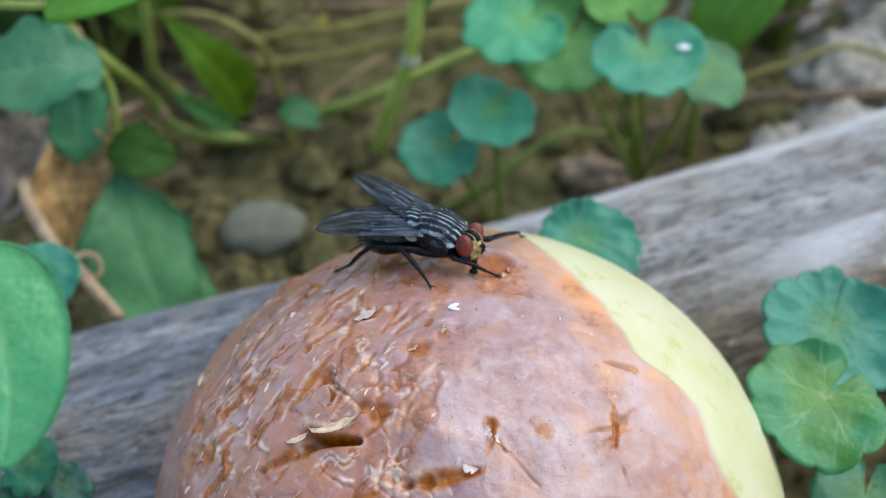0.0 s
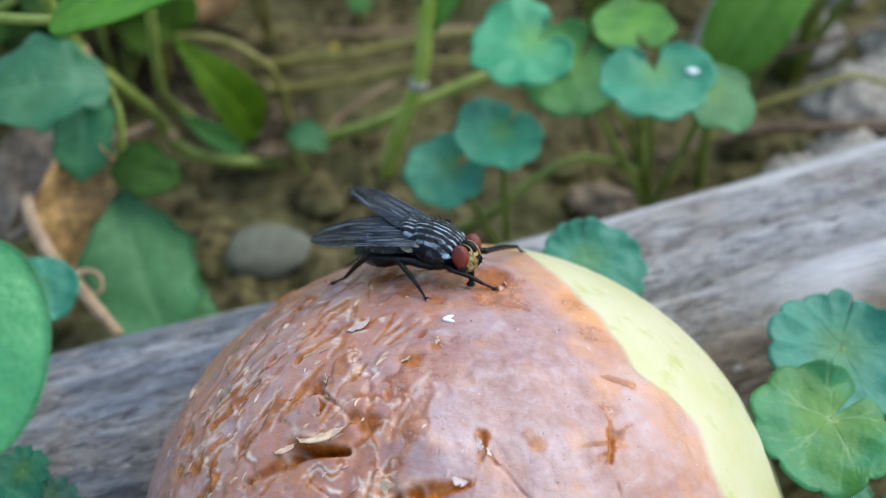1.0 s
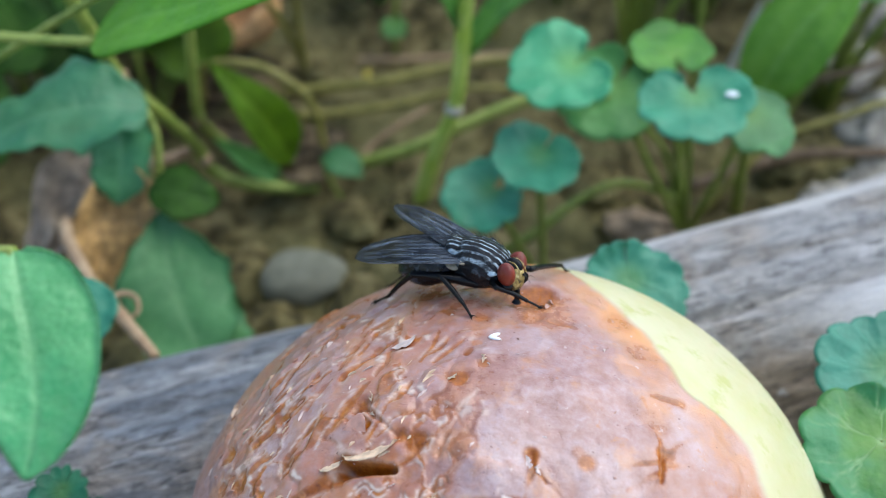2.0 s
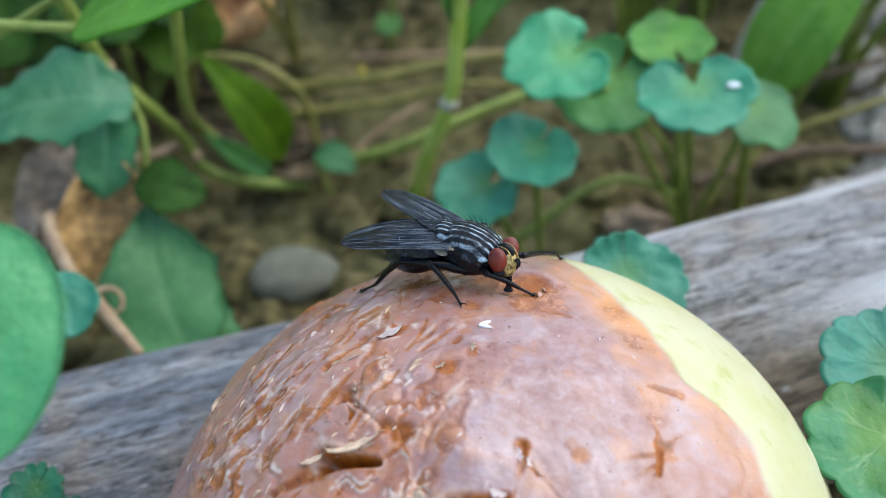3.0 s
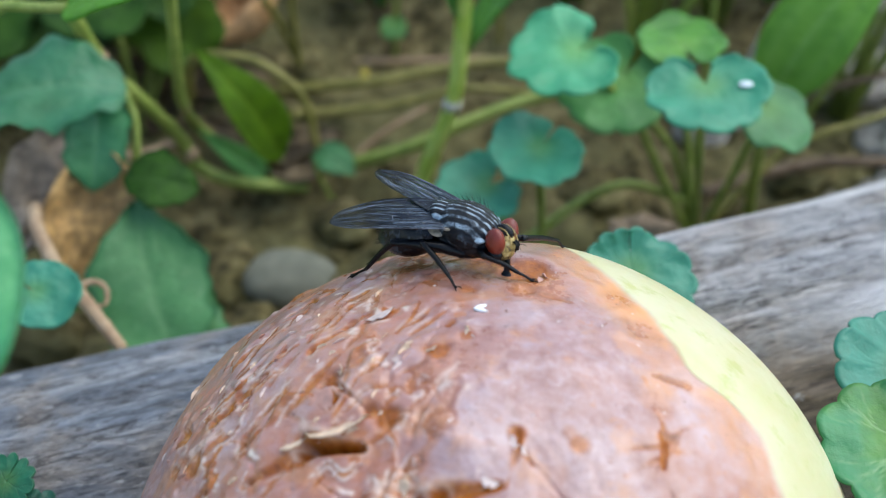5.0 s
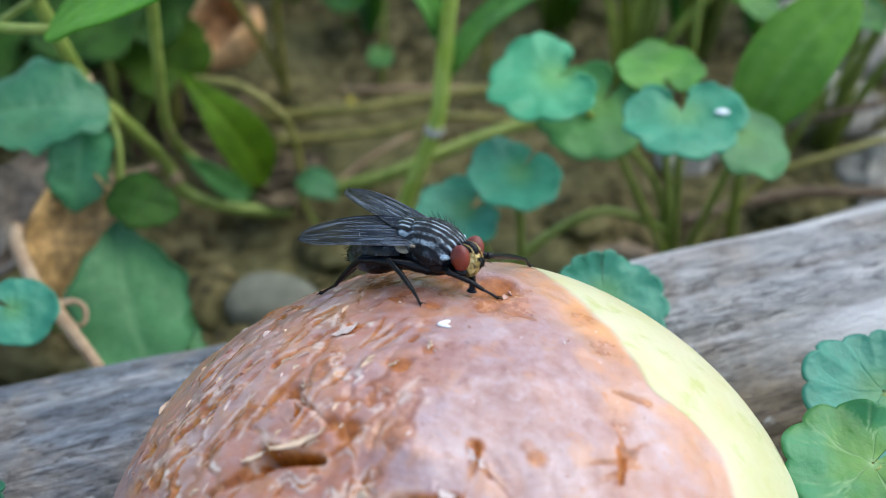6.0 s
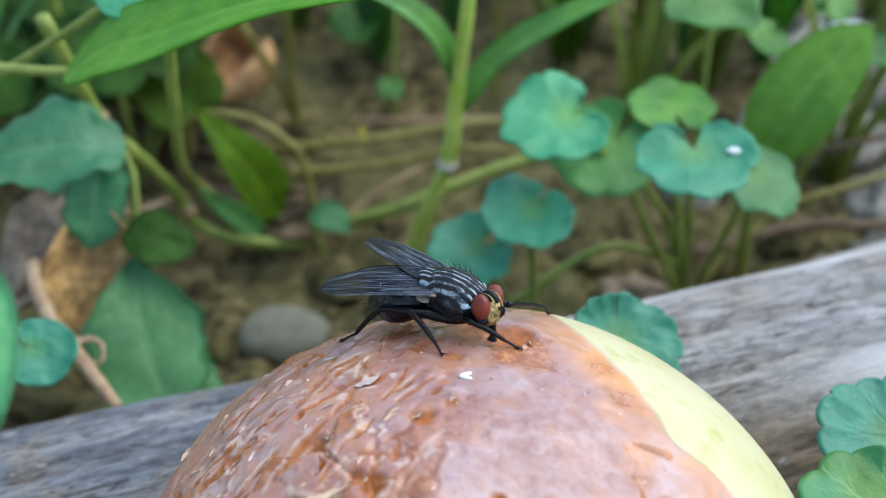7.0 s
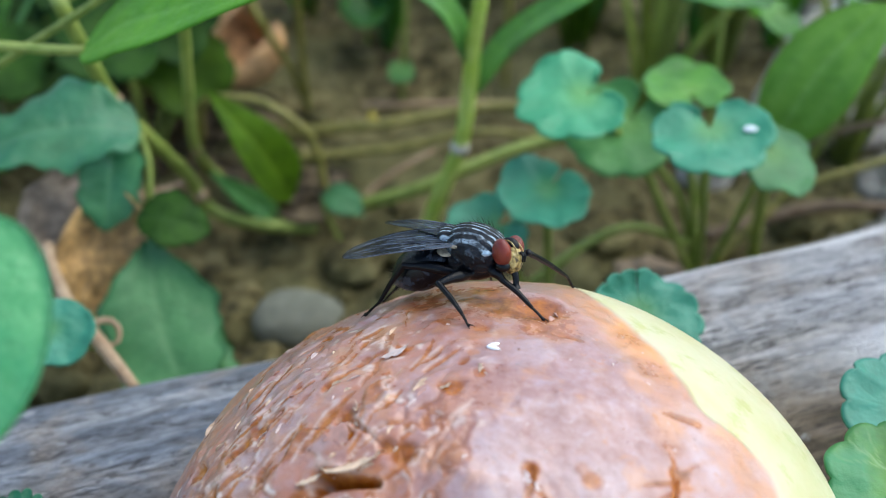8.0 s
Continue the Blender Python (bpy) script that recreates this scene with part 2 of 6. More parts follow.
def leaf_material(name, light, dark, vein, rough=0.42, sky_sheen=0.0, gloss=0.45, lines=0.5):
    s = Shader(name)
    patch = s.noise(0.3, 4, 0.6)
    grain = s.noise(2.6, 3)
    col = s.mix(s.level(patch, 0.35, 0.65), dark, light)
    col = s.mix(s.math("MULTIPLY", s.level(grain, 0.4, 0.7), 0.3), col, light)
    # teal patches painted in for the sheen of the sky
    col = s.mix(s.level(s.noise(0.12, 3), 0.42, 0.6, 0.0, sky_sheen), col, (light[0] * 0.6, light[1], light[1] * 0.42))
    col = s.mix(s.math("MULTIPLY", s.attr("core"), 0.55), col, (light[1] * 0.5, light[1] * 1.08, light[1] * 0.14))
    col = s.mix(s.math("MULTIPLY", s.attr("vein"), lines), col, vein)
    col = s.mix(s.math("MULTIPLY", s.attr("rim"), 0.35), col, dark)
    hue = s.level(s.random(), 0.0, 1.0, 0.8, 1.15)
    grey = s.node("ShaderNodeCombineColor", {0: hue, 1: hue, 2: 1.0})
    col = s.mix(1.0, col, grey, "MULTIPLY")
    s.set(Base_Color=col, Roughness=s.level(grain, 0.2, 0.8, rough - 0.08, rough + 0.12), Specular_IOR_Level=gloss)
    h = s.math("ADD", s.math("ADD", s.math("MULTIPLY", s.noise(1.6, 3), 0.35), s.noise(0.5, 2)), s.math("MULTIPLY", s.attr("vein"), -0.3))
    s.bump(h, 0.35, 0.8)
    s.translucent(s.mix(0.5, col, light), 0.28)
    return s.m


LEAF = leaf_material("pennywort leaf", (0.075, 0.37, 0.2), (0.045, 0.275, 0.14), (0.13, 0.42, 0.2), 0.36)
LEAF_BRIGHT = leaf_material("bright leaf", (0.11, 0.31, 0.045), (0.05, 0.19, 0.03), (0.26, 0.46, 0.16))
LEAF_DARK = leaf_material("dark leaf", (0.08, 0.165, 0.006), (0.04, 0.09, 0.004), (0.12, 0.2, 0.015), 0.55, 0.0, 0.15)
LEAF_GLOSSY = leaf_material("glossy leaf", (0.13, 0.42, 0.17), (0.07, 0.31, 0.11), (0.22, 0.48, 0.22), 0.28, 0.5, 0.65)

LEAF_SOFT = leaf_material("matt leaf", (0.11, 0.33, 0.09), (0.065, 0.235, 0.06), (0.17, 0.38, 0.12), 0.45)
LEAF_VEINED = leaf_material("veined leaf", (0.085, 0.27, 0.04), (0.035, 0.17, 0.025), (0.42, 0.6, 0.3), 0.36, 0.85, 0.5, 0.6)
# deep green with the shade of crowded foliage put into the colour
LEAF_SHADE = leaf_material("deep green leaf darkened for shade", (0.04, 0.105, 0.014), (0.016, 0.05, 0.008), (0.055, 0.12, 0.03), 0.55, 0.0, 0.15)
LEAF_LIME = leaf_material("lime green blade", (0.17, 0.46, 0.03), (0.11, 0.36, 0.025), (0.22, 0.5, 0.08), 0.5, 0.0, 0.2)
LEAF_PLANTAIN = leaf_material("plantain leaf", (0.2, 0.42, 0.05), (0.13, 0.32, 0.035), (0.27, 0.48, 0.11), 0.5, 0.0, 0.25)
LEAF_OLIVE = leaf_material("olive grass", (0.26, 0.32, 0.06), (0.16, 0.22, 0.035), (0.3, 0.36, 0.1), 0.55, 0.0, 0.25)
LEAF_HERB = leaf_material("herb leaf", (0.085, 0.3, 0.1), (0.04, 0.19, 0.055), (0.16, 0.4, 0.16), 0.36, 0.35, 0.5)
LEAF_TEAL = leaf_material("dark teal leaf", (0.022, 0.17, 0.085), (0.012, 0.1, 0.05), (0.06, 0.24, 0.11), 0.4)


def stem_material(name, a, b, rough=0.5):
    s = Shader(name)
    n = s.noise(0.5, 4)
    g = s.noise(6.0, 3)
    col = s.mix(s.level(n, 0.35, 0.65), a, b)
    col = s.mix(s.math("MULTIPLY", s.level(g, 0.45, 0.75), 0.35), col, tuple(0.45 * x for x in a))
    s.set(Base_Color=col, Roughness=rough)
    s.bump(g, 0.15, 0.6)
    return s.m


STEM = stem_material("green stem", (0.18, 0.25, 0.035), (0.27, 0.33, 0.065))
# the glow of backlight is put into this stem's lighter colour
STEM_BRIGHT = stem_material("backlit grass stem", (0.38, 0.52, 0.06), (0.5, 0.62, 0.13))
STEM_OLIVE = stem_material("olive stem", (0.15, 0.14, 0.02), (0.25, 0.22, 0.05))
STEM_DRY = stem_material("dry stalk", (0.32, 0.2, 0.11), (0.46, 0.32, 0.19), 0.7)
STEM_BROWN = stem_material("brown twig", (0.13, 0.085, 0.05), (0.2, 0.14, 0.085), 0.8)
STEM_PALE = stem_material("pale straw", (0.4, 0.38, 0.28), (0.52, 0.5, 0.4), 0.7)


def soil_material():
    s = Shader("damp soil")
    big = s.noise(0.05, 5)
    mid = s.noise(0.4, 5, 0.65)
    fine = s.noise(3.0, 5, 0.7)
    col = s.ramp(mid, [(0.34, (0.016, 0.013, 0.004)), (0.48, (0.105, 0.085, 0.031)), (0.66, (0.265, 0.215, 0.1))])
    col = s.mix(s.level(big, 0.4, 0.62, 0.0, 0.6), col, (0.16, 0.152, 0.06))
    col = s.mix(s.math("MULTIPLY", s.level(fine, 0.55, 0.75), 0.4), col, (0.24, 0.2, 0.155))
    s.set(Base_Color=col, Roughness=0.9, Specular_IOR_Level=0.25)
    s.bump(s.math("ADD", mid, s.math("MULTIPLY", fine, 0.35)), 1.0, 0.8)
    return s.m


SOIL = soil_material()


def stone_material():
    s = Shader("dusty stone")
    n = s.noise(0.5, 5, 0.6)
    g = s.noise(6.0, 4, 0.7)
    v = s.level(s.random(), 0, 1, 0.75, 1.2)
    col = s.ramp(n, [(0.3, (0.15, 0.155, 0.11)), (0.7, (0.27, 0.27, 0.2))])
    col = s.mix(s.math("MULTIPLY", s.level(g, 0.5, 0.75), 0.35), col, (0.32, 0.29, 0.24))
    col = s.mix(1.0, col, s.node("ShaderNodeCombineColor", {0: v, 1: v, 2: v}), "MULTIPLY")
    s.set(Base_Color=col, Roughness=0.85)
    s.bump(s.math("ADD", n, s.math("MULTIPLY", g, 0.3)), 0.3, 0.7)
    return s.m


STONE = stone_material()


def wood_material():
    """Grey weathered wood whose grain runs along the object's x."""
    s = Shader("weathered grey wood")
    long = s.noise(0.26, 6, 0.62, (0.12, 1.0, 1.0), 0.7)
    fine = s.noise(2.2, 6, 0.75, (0.11, 1.0, 1.0), 0.9)
    mott = s.noise(0.75, 6, 0.75, (0.45, 1.0, 1.0), 0.4)
    blot = s.noise(0.07, 5, 0.65, None, 0.5)
    fleck = s.noise(0.4, 4, 0.65, (0.4, 1.0, 1.0), 0.5)
    sep = s.t.nodes.new("ShaderNodeSeparateXYZ")
    s.t.links.new(s.p, sep.inputs[0])
    # dark blue-grey on the left, blending unevenly to paler grey on the right
    to_right = s.level(s.math("ADD", sep.outputs[0], s.level(blot, 0.3, 0.7, -30.0, 30.0)), -25.0, 25.0)
    left_grey = s.ramp(long, [(0.3, (0.12, 0.137, 0.165)), (0.44, (0.24, 0.26, 0.29)), (0.56, (0.36, 0.37, 0.385)), (0.7, (0.5, 0.49, 0.48))])
    right_grey = s.ramp(long, [(0.3, (0.3, 0.29, 0.28)), (0.43, (0.47, 0.45, 0.43)), (0.56, (0.57, 0.54, 0.51)), (0.7, (0.68, 0.65, 0.61))])
    col = s.mix(to_right, left_grey, right_grey)
    col = s.mix(s.level(blot, 0.47, 0.64, 0.0, 0.65), col, (0.43, 0.35, 0.28))
    tone = s.level(mott, 0.32, 0.66, 0.62, 1.25)
    col = s.mix(1.0, col, s.node("ShaderNodeCombineColor", {0: tone, 1: tone, 2: tone}), "MULTIPLY")
    col = s.mix(s.level(fine, 0.36, 0.5, 0.9, 0.0), col, (0.05, 0.046, 0.046))
    speck = s.noise(1.1, 5, 0.7, (0.35, 1.0, 1.0), 0.6)
    col = s.mix(s.level(speck, 0.56, 0.66, 0.0, 0.75), col, (0.07, 0.062, 0.06))
    col = s.mix(s.level(speck, 0.38, 0.3, 0.0, 0.6), col, (0.66, 0.63, 0.6))
    col = s.mix(s.attr("tan"), col, s.mix(s.level(fine, 0.35, 0.65), (0.1, 0.065, 0.04), (0.42, 0.31, 0.2)))
    # the pale scar, and the rim highlight painted on the top edge
    col = s.mix(s.attr("worn_rimlight"), col, (0.88, 0.85, 0.83))
    col = s.mix(s.level(fleck, 0.64, 0.69, 0.0, 0.8), col, (0.62, 0.6, 0.58))
    s.set(Base_Color=col, Roughness=0.7, Specular_IOR_Level=0.4)
    s.bump(s.math("ADD", s.math("MULTIPLY", mott, 0.7), s.math("MULTIPLY", fine, 0.9)), 0.9, 1.0)
    return s.m


WOOD = wood_material()


def apple_material():
    """Green-yellow skin and brown rot; the masks ride on the mesh."""
    s = Shader("rotting apple skin")
    rot, wet, film, edge = s.attr("rot"), s.attr("wet"), s.attr("film"), s.attr("edge")
    n1, n2, n3 = s.noise(0.16, 4, 0.6), s.noise(0.9, 5, 0.65), s.noise(3.0, 2, 0.6)
    good = s.ramp(n1, [(0.35, (0.51, 0.48, 0.24)), (0.62, (0.56, 0.52, 0.33))])
    good = s.mix(s.level(s.noise(0.3, 4, 0.65), 0.54, 0.7, 0.0, 0.7), good, (0.4, 0.41, 0.12))
    skin = s.ramp(n2, [(0.3, (0.28, 0.128, 0.1)), (0.52, (0.36, 0.2, 0.178)), (0.72, (0.42, 0.28, 0.275))])
    skin = s.mix(s.level(n1, 0.45, 0.68, 0.0, 0.3), skin, (0.5, 0.23, 0.13))
    # pale skin film, its colour also carrying a painted lilac sheen
    skin = s.mix(s.math("MULTIPLY", film, s.level(n3, 0.25, 0.6, 0.45, 0.8)), skin, (0.49, 0.385, 0.39))
    skin = s.mix(s.math("MULTIPLY", s.attr("stain"), s.level(n2, 0.3, 0.7, 0.7, 0.35)), skin, (0.44, 0.16, 0.07))
    skin = s.mix(s.level(s.noise(0.3, 4, 0.6), 0.52, 0.66, 0.0, 0.5), skin, (0.52, 0.23, 0.095))
    skin = s.mix(s.math("MULTIPLY", s.attr("mauve_dark"), 0.8), skin, (0.19, 0.095, 0.08))
    skin = s.mix(edge, skin, (0.64, 0.27, 0.08))
    flesh = s.ramp(n2, [(0.3, (0.17, 0.04, 0.003)), (0.5, (0.33, 0.09, 0.006)), (0.72, (0.52, 0.17, 0.014))])
    skin = s.mix(wet, skin, flesh)
    skin = s.mix(s.attr("shred"), skin, (0.74, 0.6, 0.5))
    # hair cracks in the shrunken skin, and dry flecks
    t = s.t.nodes.new("ShaderNodeTexVoronoi")
    t.feature = "DISTANCE_TO_EDGE"
    bent = s.node("ShaderNodeTexNoise", {"Vector": s.p, "Scale": 0.5, "Detail": 4.0, "Roughness": 0.6}, "Color")
    bent = s.node("ShaderNodeVectorMath", {0: bent, "Scale": 3.5}, "Vector", operation="SCALE")
    s.put(t.inputs["Vector"], s.node("ShaderNodeVectorMath", {0: s.p, 1: bent}, "Vector", operation="ADD"))
    s.put(t.inputs["Scale"], 0.42)
    some = s.level(s.noise(0.55, 3, 0.6), 0.52, 0.66)
    crack = s.math("MULTIPLY", s.level(t.outputs["Distance"], 0.012, 0.05, 1.0, 0.0), some)
    skin = s.mix(s.math("MULTIPLY", crack, 0.12), skin, (0.27, 0.1, 0.06))
    skin = s.mix(s.level(s.noise(1.7, 4, 0.6), 0.68, 0.72, 0.0, 0.45), skin, (0.62, 0.5, 0.45))
    skin = s.mix(s.level(s.noise(0.62, 4, 0.6), 0.61, 0.7, 0.0, 0.6), skin, (0.45, 0.17, 0.06))
    dark = s.level(s.noise(2.1, 3, 0.55), 0.7, 0.73, 0.0, 0.7)
    skin = s.mix(dark, skin, (0.12, 0.035, 0.015))
    s.set(Base_Color=s.mix(rot, good, skin), Roughness=s.math("SUBTRACT", s.level(n2, 0.3, 0.7, 0.3, 0.42), s.math("MULTIPLY", wet, 0.17)), Specular_IOR_Level=0.45,
          Subsurface_Weight=0.15, Subsurface_Radius=(1.0, 0.45, 0.25), Subsurface_Scale=0.001,
          Coat_Weight=s.math("MULTIPLY", s.math("SUBTRACT", rot, s.math("MULTIPLY", wet, 0.8)), s.level(n2, 0.3, 0.65, 0.3, 0.75)), Coat_Roughness=0.2)
    h = s.math("ADD", s.math("MULTIPLY", n2, 0.25), s.math("MULTIPLY", n3, 0.06))
    h = s.math("ADD", h, s.math("ADD", s.math("MULTIPLY", s.noise(0.45, 3, 0.5, None, 0.6), 0.6), s.math("MULTIPLY", s.noise(1.5, 5, 0.7, None, 0.8), 0.35)))
    h = s.math("SUBTRACT", h, s.math("MULTIPLY", crack, 0.15))
    s.bump(s.math("MULTIPLY", h, s.math("ADD", s.math("MULTIPLY", rot, 0.98), 0.01)), 0.25, 0.8)
    return s.m


APPLE = apple_material()


def plain(name, col, rough, metal=0.0, vary=0.3, scale=2.0, bump=0.05, **extra):
    s = Shader(name)
    n = s.noise(scale, 4, 0.6)
    c = s.mix(s.level(n, 0.3, 0.7), tuple(x * (1 - vary) for x in col), tuple(min(1, x * (1 + vary)) for x in col))
    s.set(Base_Color=c, Roughness=rough, Metallic=metal, **extra)
    s.bump(n, bump, 0.6)
    return s.m


FILM = plain("white peeled film", (0.58, 0.45, 0.4), 0.35, vary=0.2, scale=1.4)
FLAKE = plain("dry peeled skin", (0.64, 0.46, 0.31), 0.4, vary=0.3, scale=1.4)
FLAKE_BROWN = plain("brown peeled skin", (0.42, 0.22, 0.165), 0.35, vary=0.15, scale=1.4)
CLOD = SOIL
TAN_STONE = plain("tan stone", (0.3, 0.21, 0.13), 0.8, vary=0.4, scale=0.6, bump=0.4)
PALE_CLOD = plain("dry soil", (0.36, 0.33, 0.28), 0.9, vary=0.5, scale=0.7, bump=0.6)
EGG = plain("white egg", (0.85, 0.84, 0.8), 0.4, vary=0.04)
DRY_LEAF = plain("dry curled leaf", (0.52, 0.31, 0.11), 0.75, vary=0.5, scale=0.6, bump=0.3)
GREY_LEAF = plain("grey dead leaf", (0.27, 0.215, 0.16), 0.85, vary=0.4, scale=0.7, bump=0.3)
BROWN_LEAF = plain("brown dead leaf", (0.46, 0.26, 0.11), 0.7, vary=0.5, scale=0.5, bump=0.3)
YELLOW = plain("yellow petal", (0.5, 0.4, 0.06), 0.6, vary=0.2)
WHITE = plain("white fluff", (0.7, 0.74, 0.74), 0.8, vary=0.15)

# ---- the setting: soil and log ----
APPLE_C, APPLE_R = np.array([1.75, 51.08, 24.66]), np.array([27.63, 27.76, 25.16])
LOG_P, LOG_R = np.array([0.0, 75.06, 12.84]), 15.0
LOG_M = pose(0, 75.06 * MM, 12.84 * MM, 0, 0, 16.8) @ pose(0, 0, 0, 0, -3.7, 0)


def ground_height(x, y):
    p = np.stack([x, y, np.zeros_like(x)], 1)
    near = np.exp(-((x / 400) ** 2 + ((y - 90) / 400) ** 2))
    h = near * ((fbm(p * 0.035, 3, 5) - 0.5) * 9 + (fbm(p * 0.16, 4, 9) - 0.5) * 5 + np.abs(fbm(p * 0.35, 3, 12) - 0.5) * 3)
    h = h + sstep(100, 170, y) * 3.0 * near
    return h + (1 - near) * 40 * (fbm(p * 0.004, 3, 21) - 0.5)


def build_ground():
    def axis(lo, hi, step, far):
        mid = list(np.arange(lo, hi, step))
        out, d = [], step
        while not out or out[-1] < far:
            d *= 1.35
            out.append((out[-1] if out else 0) + d)
        return np.array([lo - v for v in reversed(out)] + mid + [hi + v for v in out])

    xs, ys = axis(-95, 95, 1.0, 4e5), axis(20, 225, 1.0, 4e5)
    gx, gy = np.meshgrid(xs, ys)
    x, y = gx.ravel(), gy.ravel()
    z = ground_height(x, y)
    cols = len(xs)
    faces = [(i * cols + k, i * cols + k + 1, (i + 1) * cols + k + 1, (i + 1) * cols + k) for i in range(len(ys) - 1) for k in range(cols - 1)]
    return single("ground", (np.stack([x, y, z], 1), faces, {}), SOIL, "damp brown soil with clods and small stones", "soil", (0, 0, 0), kind="structure")


build_ground()


def build_log():
    """A weathered branch lying on the soil, in its own space: x along, mm."""
    nx, na = 420, 150
    xs = np.linspace(-150, 190, nx)
    an = np.linspace(0, 2 * math.pi, na, endpoint=False)
    gx, ga = np.meshgrid(xs, an, indexing="ij")
    x, a = gx.ravel(), ga.ravel()
    p = np.stack([x * 0.02, np.cos(a) * 1.3, np.sin(a) * 1.3], 1)
    grain = fbm(np.stack([x * 0.035, np.cos(a) * 9, np.sin(a) * 9], 1), 5, 31)
    crack = fbm(np.stack([x * 0.02, np.cos(a) * 16, np.sin(a) * 16], 1), 3, 37)
    r = LOG_R + (fbm(p, 3, 30) - 0.5) * 2.2 + (grain - 0.5) * 1.2 - sstep(0.62, 0.72, crack) * 0.9
    # flaking ridges low on the front side
    front = np.exp(-((a - math.pi * 0.86) / 0.5) ** 2) * sstep(10, -30, x)
    r = r + front * (fbm(np.stack([x * 0.06, a * 5, a * 0], 1), 4, 40) - 0.45) * 3.0
    verts = np.stack([x, np.cos(a) * r, np.sin(a) * r], 1)
    # a long scar of pale bare wood on the upper front side
    n = fbm(np.stack([x * 0.1, a * 4, a * 0], 1), 4, 43)
    worn_rimlight = np.exp(-(((x - 41 + 10 * (n - 0.5)) / 8) ** 2) - ((a - 2.08 + (x - 38) * 0.012) / 0.17) ** 2) * sstep(0.3, 0.42, n)
    # a rim highlight painted pale along the top back edge
    worn_rimlight = np.maximum(worn_rimlight, np.exp(-((a - 0.92) / 0.2) ** 2) * 0.8 * sstep(0.3, 0.6, n) * sstep(-10, 25, x))
    tan = sstep(2.1, 2.3, a + (n - 0.5) * 0.3) * sstep(14, 26, x) * sstep(75, 55, x) * 0.85
    faces = [(i * na + k, i * na + (k + 1) % na, (i + 1) * na + (k + 1) % na, (i + 1) * na + k) for i in range(nx - 1) for k in range(na)]
    faces += [tuple(range(na)), tuple(reversed([(nx - 1) * na + k for k in range(na)]))]
    ob = single("log", (verts, [tuple(reversed(f)) for f in faces], {"worn_rimlight": worn_rimlight, "tan": tan}), WOOD,
                "grey weathered branch lying on the soil", "log", (0, 0, 0))
    ob.matrix_world = LOG_M
    return ob


build_log()

# ---- the apple ----
# features on the unit sphere: where, radius, depth, wetness
SCARS = [((-0.145, 0.067, 0.987), 0.034, 0.16, 1.0), ((-0.081, 0.123, 0.989), 0.02, 0.08, 0.7), ((0.168, -0.176, 0.97), 0.024, 0.03, 0.75), ((0.15, -0.15, 0.977), 0.02, 0.0, 0.4),
         ((-0.25, -0.108, 0.962), 0.042, 0.25, 1.0), ((-0.29, -0.085, 0.952), 0.025, 0.2, 0.8), ((0.305, 0.348, 0.887), 0.06, 0.06, 0.45), ((0.355, 0.233, 0.905), 0.055, 0.05, 0.4),
         ((0.09, 0.36, 0.92), 0.11, 0.08, 0.6), ((0.07, 0.42, 0.905), 0.085, 0.4, 1.0), ((-0.02, 0.43, 0.9), 0.1, 0.2, 0.9), ((0.042, 0.322, 0.946), 0.03, 0.06, 0.6),
         ((-0.399, 0.033, 0.916), 0.028, 0.5, 1.0), ((-0.386, -0.032, 0.922), 0.026, 0.25, 1.0), ((-0.417, -0.02, 0.907), 0.018, 0.2, 0.8),
         ((-0.63, 0.092, 0.77), 0.035, 0.2, 0.9), ((-0.667, 0.069, 0.742), 0.03, 0.15, 0.9), ((-0.541, 0.183, 0.821), 0.03, 0.15, 0.7), ((-0.791, 0.069, 0.608), 0.04, 0.2, 0.8),
         ((-0.368, 0.243, 0.898), 0.022, 0.15, 0.9), ((-0.34, 0.07, 0.94), 0.03, 0.12, 0.6), ((-0.74, -0.06, 0.67), 0.04, 0.15, 0.8), ((-0.6, -0.08, 0.79), 0.035, 0.15, 0.7),
         # last two here: wet skin under the fly, with its contact shadow painted in
         ((-0.45, -0.17, 0.875), 0.03, 0.15, 0.7), ((-0.08, 0.32, 0.945), 0.025, 0.1, 0.5), ((-0.07, 0.47, 0.88), 0.12, 0.12, 0.8), ((-0.18, 0.5, 0.85), 0.1, 0.08, 0.6),
         ((0.365, -0.12, 0.92), 0.022, 0.06, 1.0), ((0.385, -0.12, 0.915), 0.02, 0.03, 0.7), ((0.36, -0.02, 0.93), 0.05, 0.03, 0.35)]
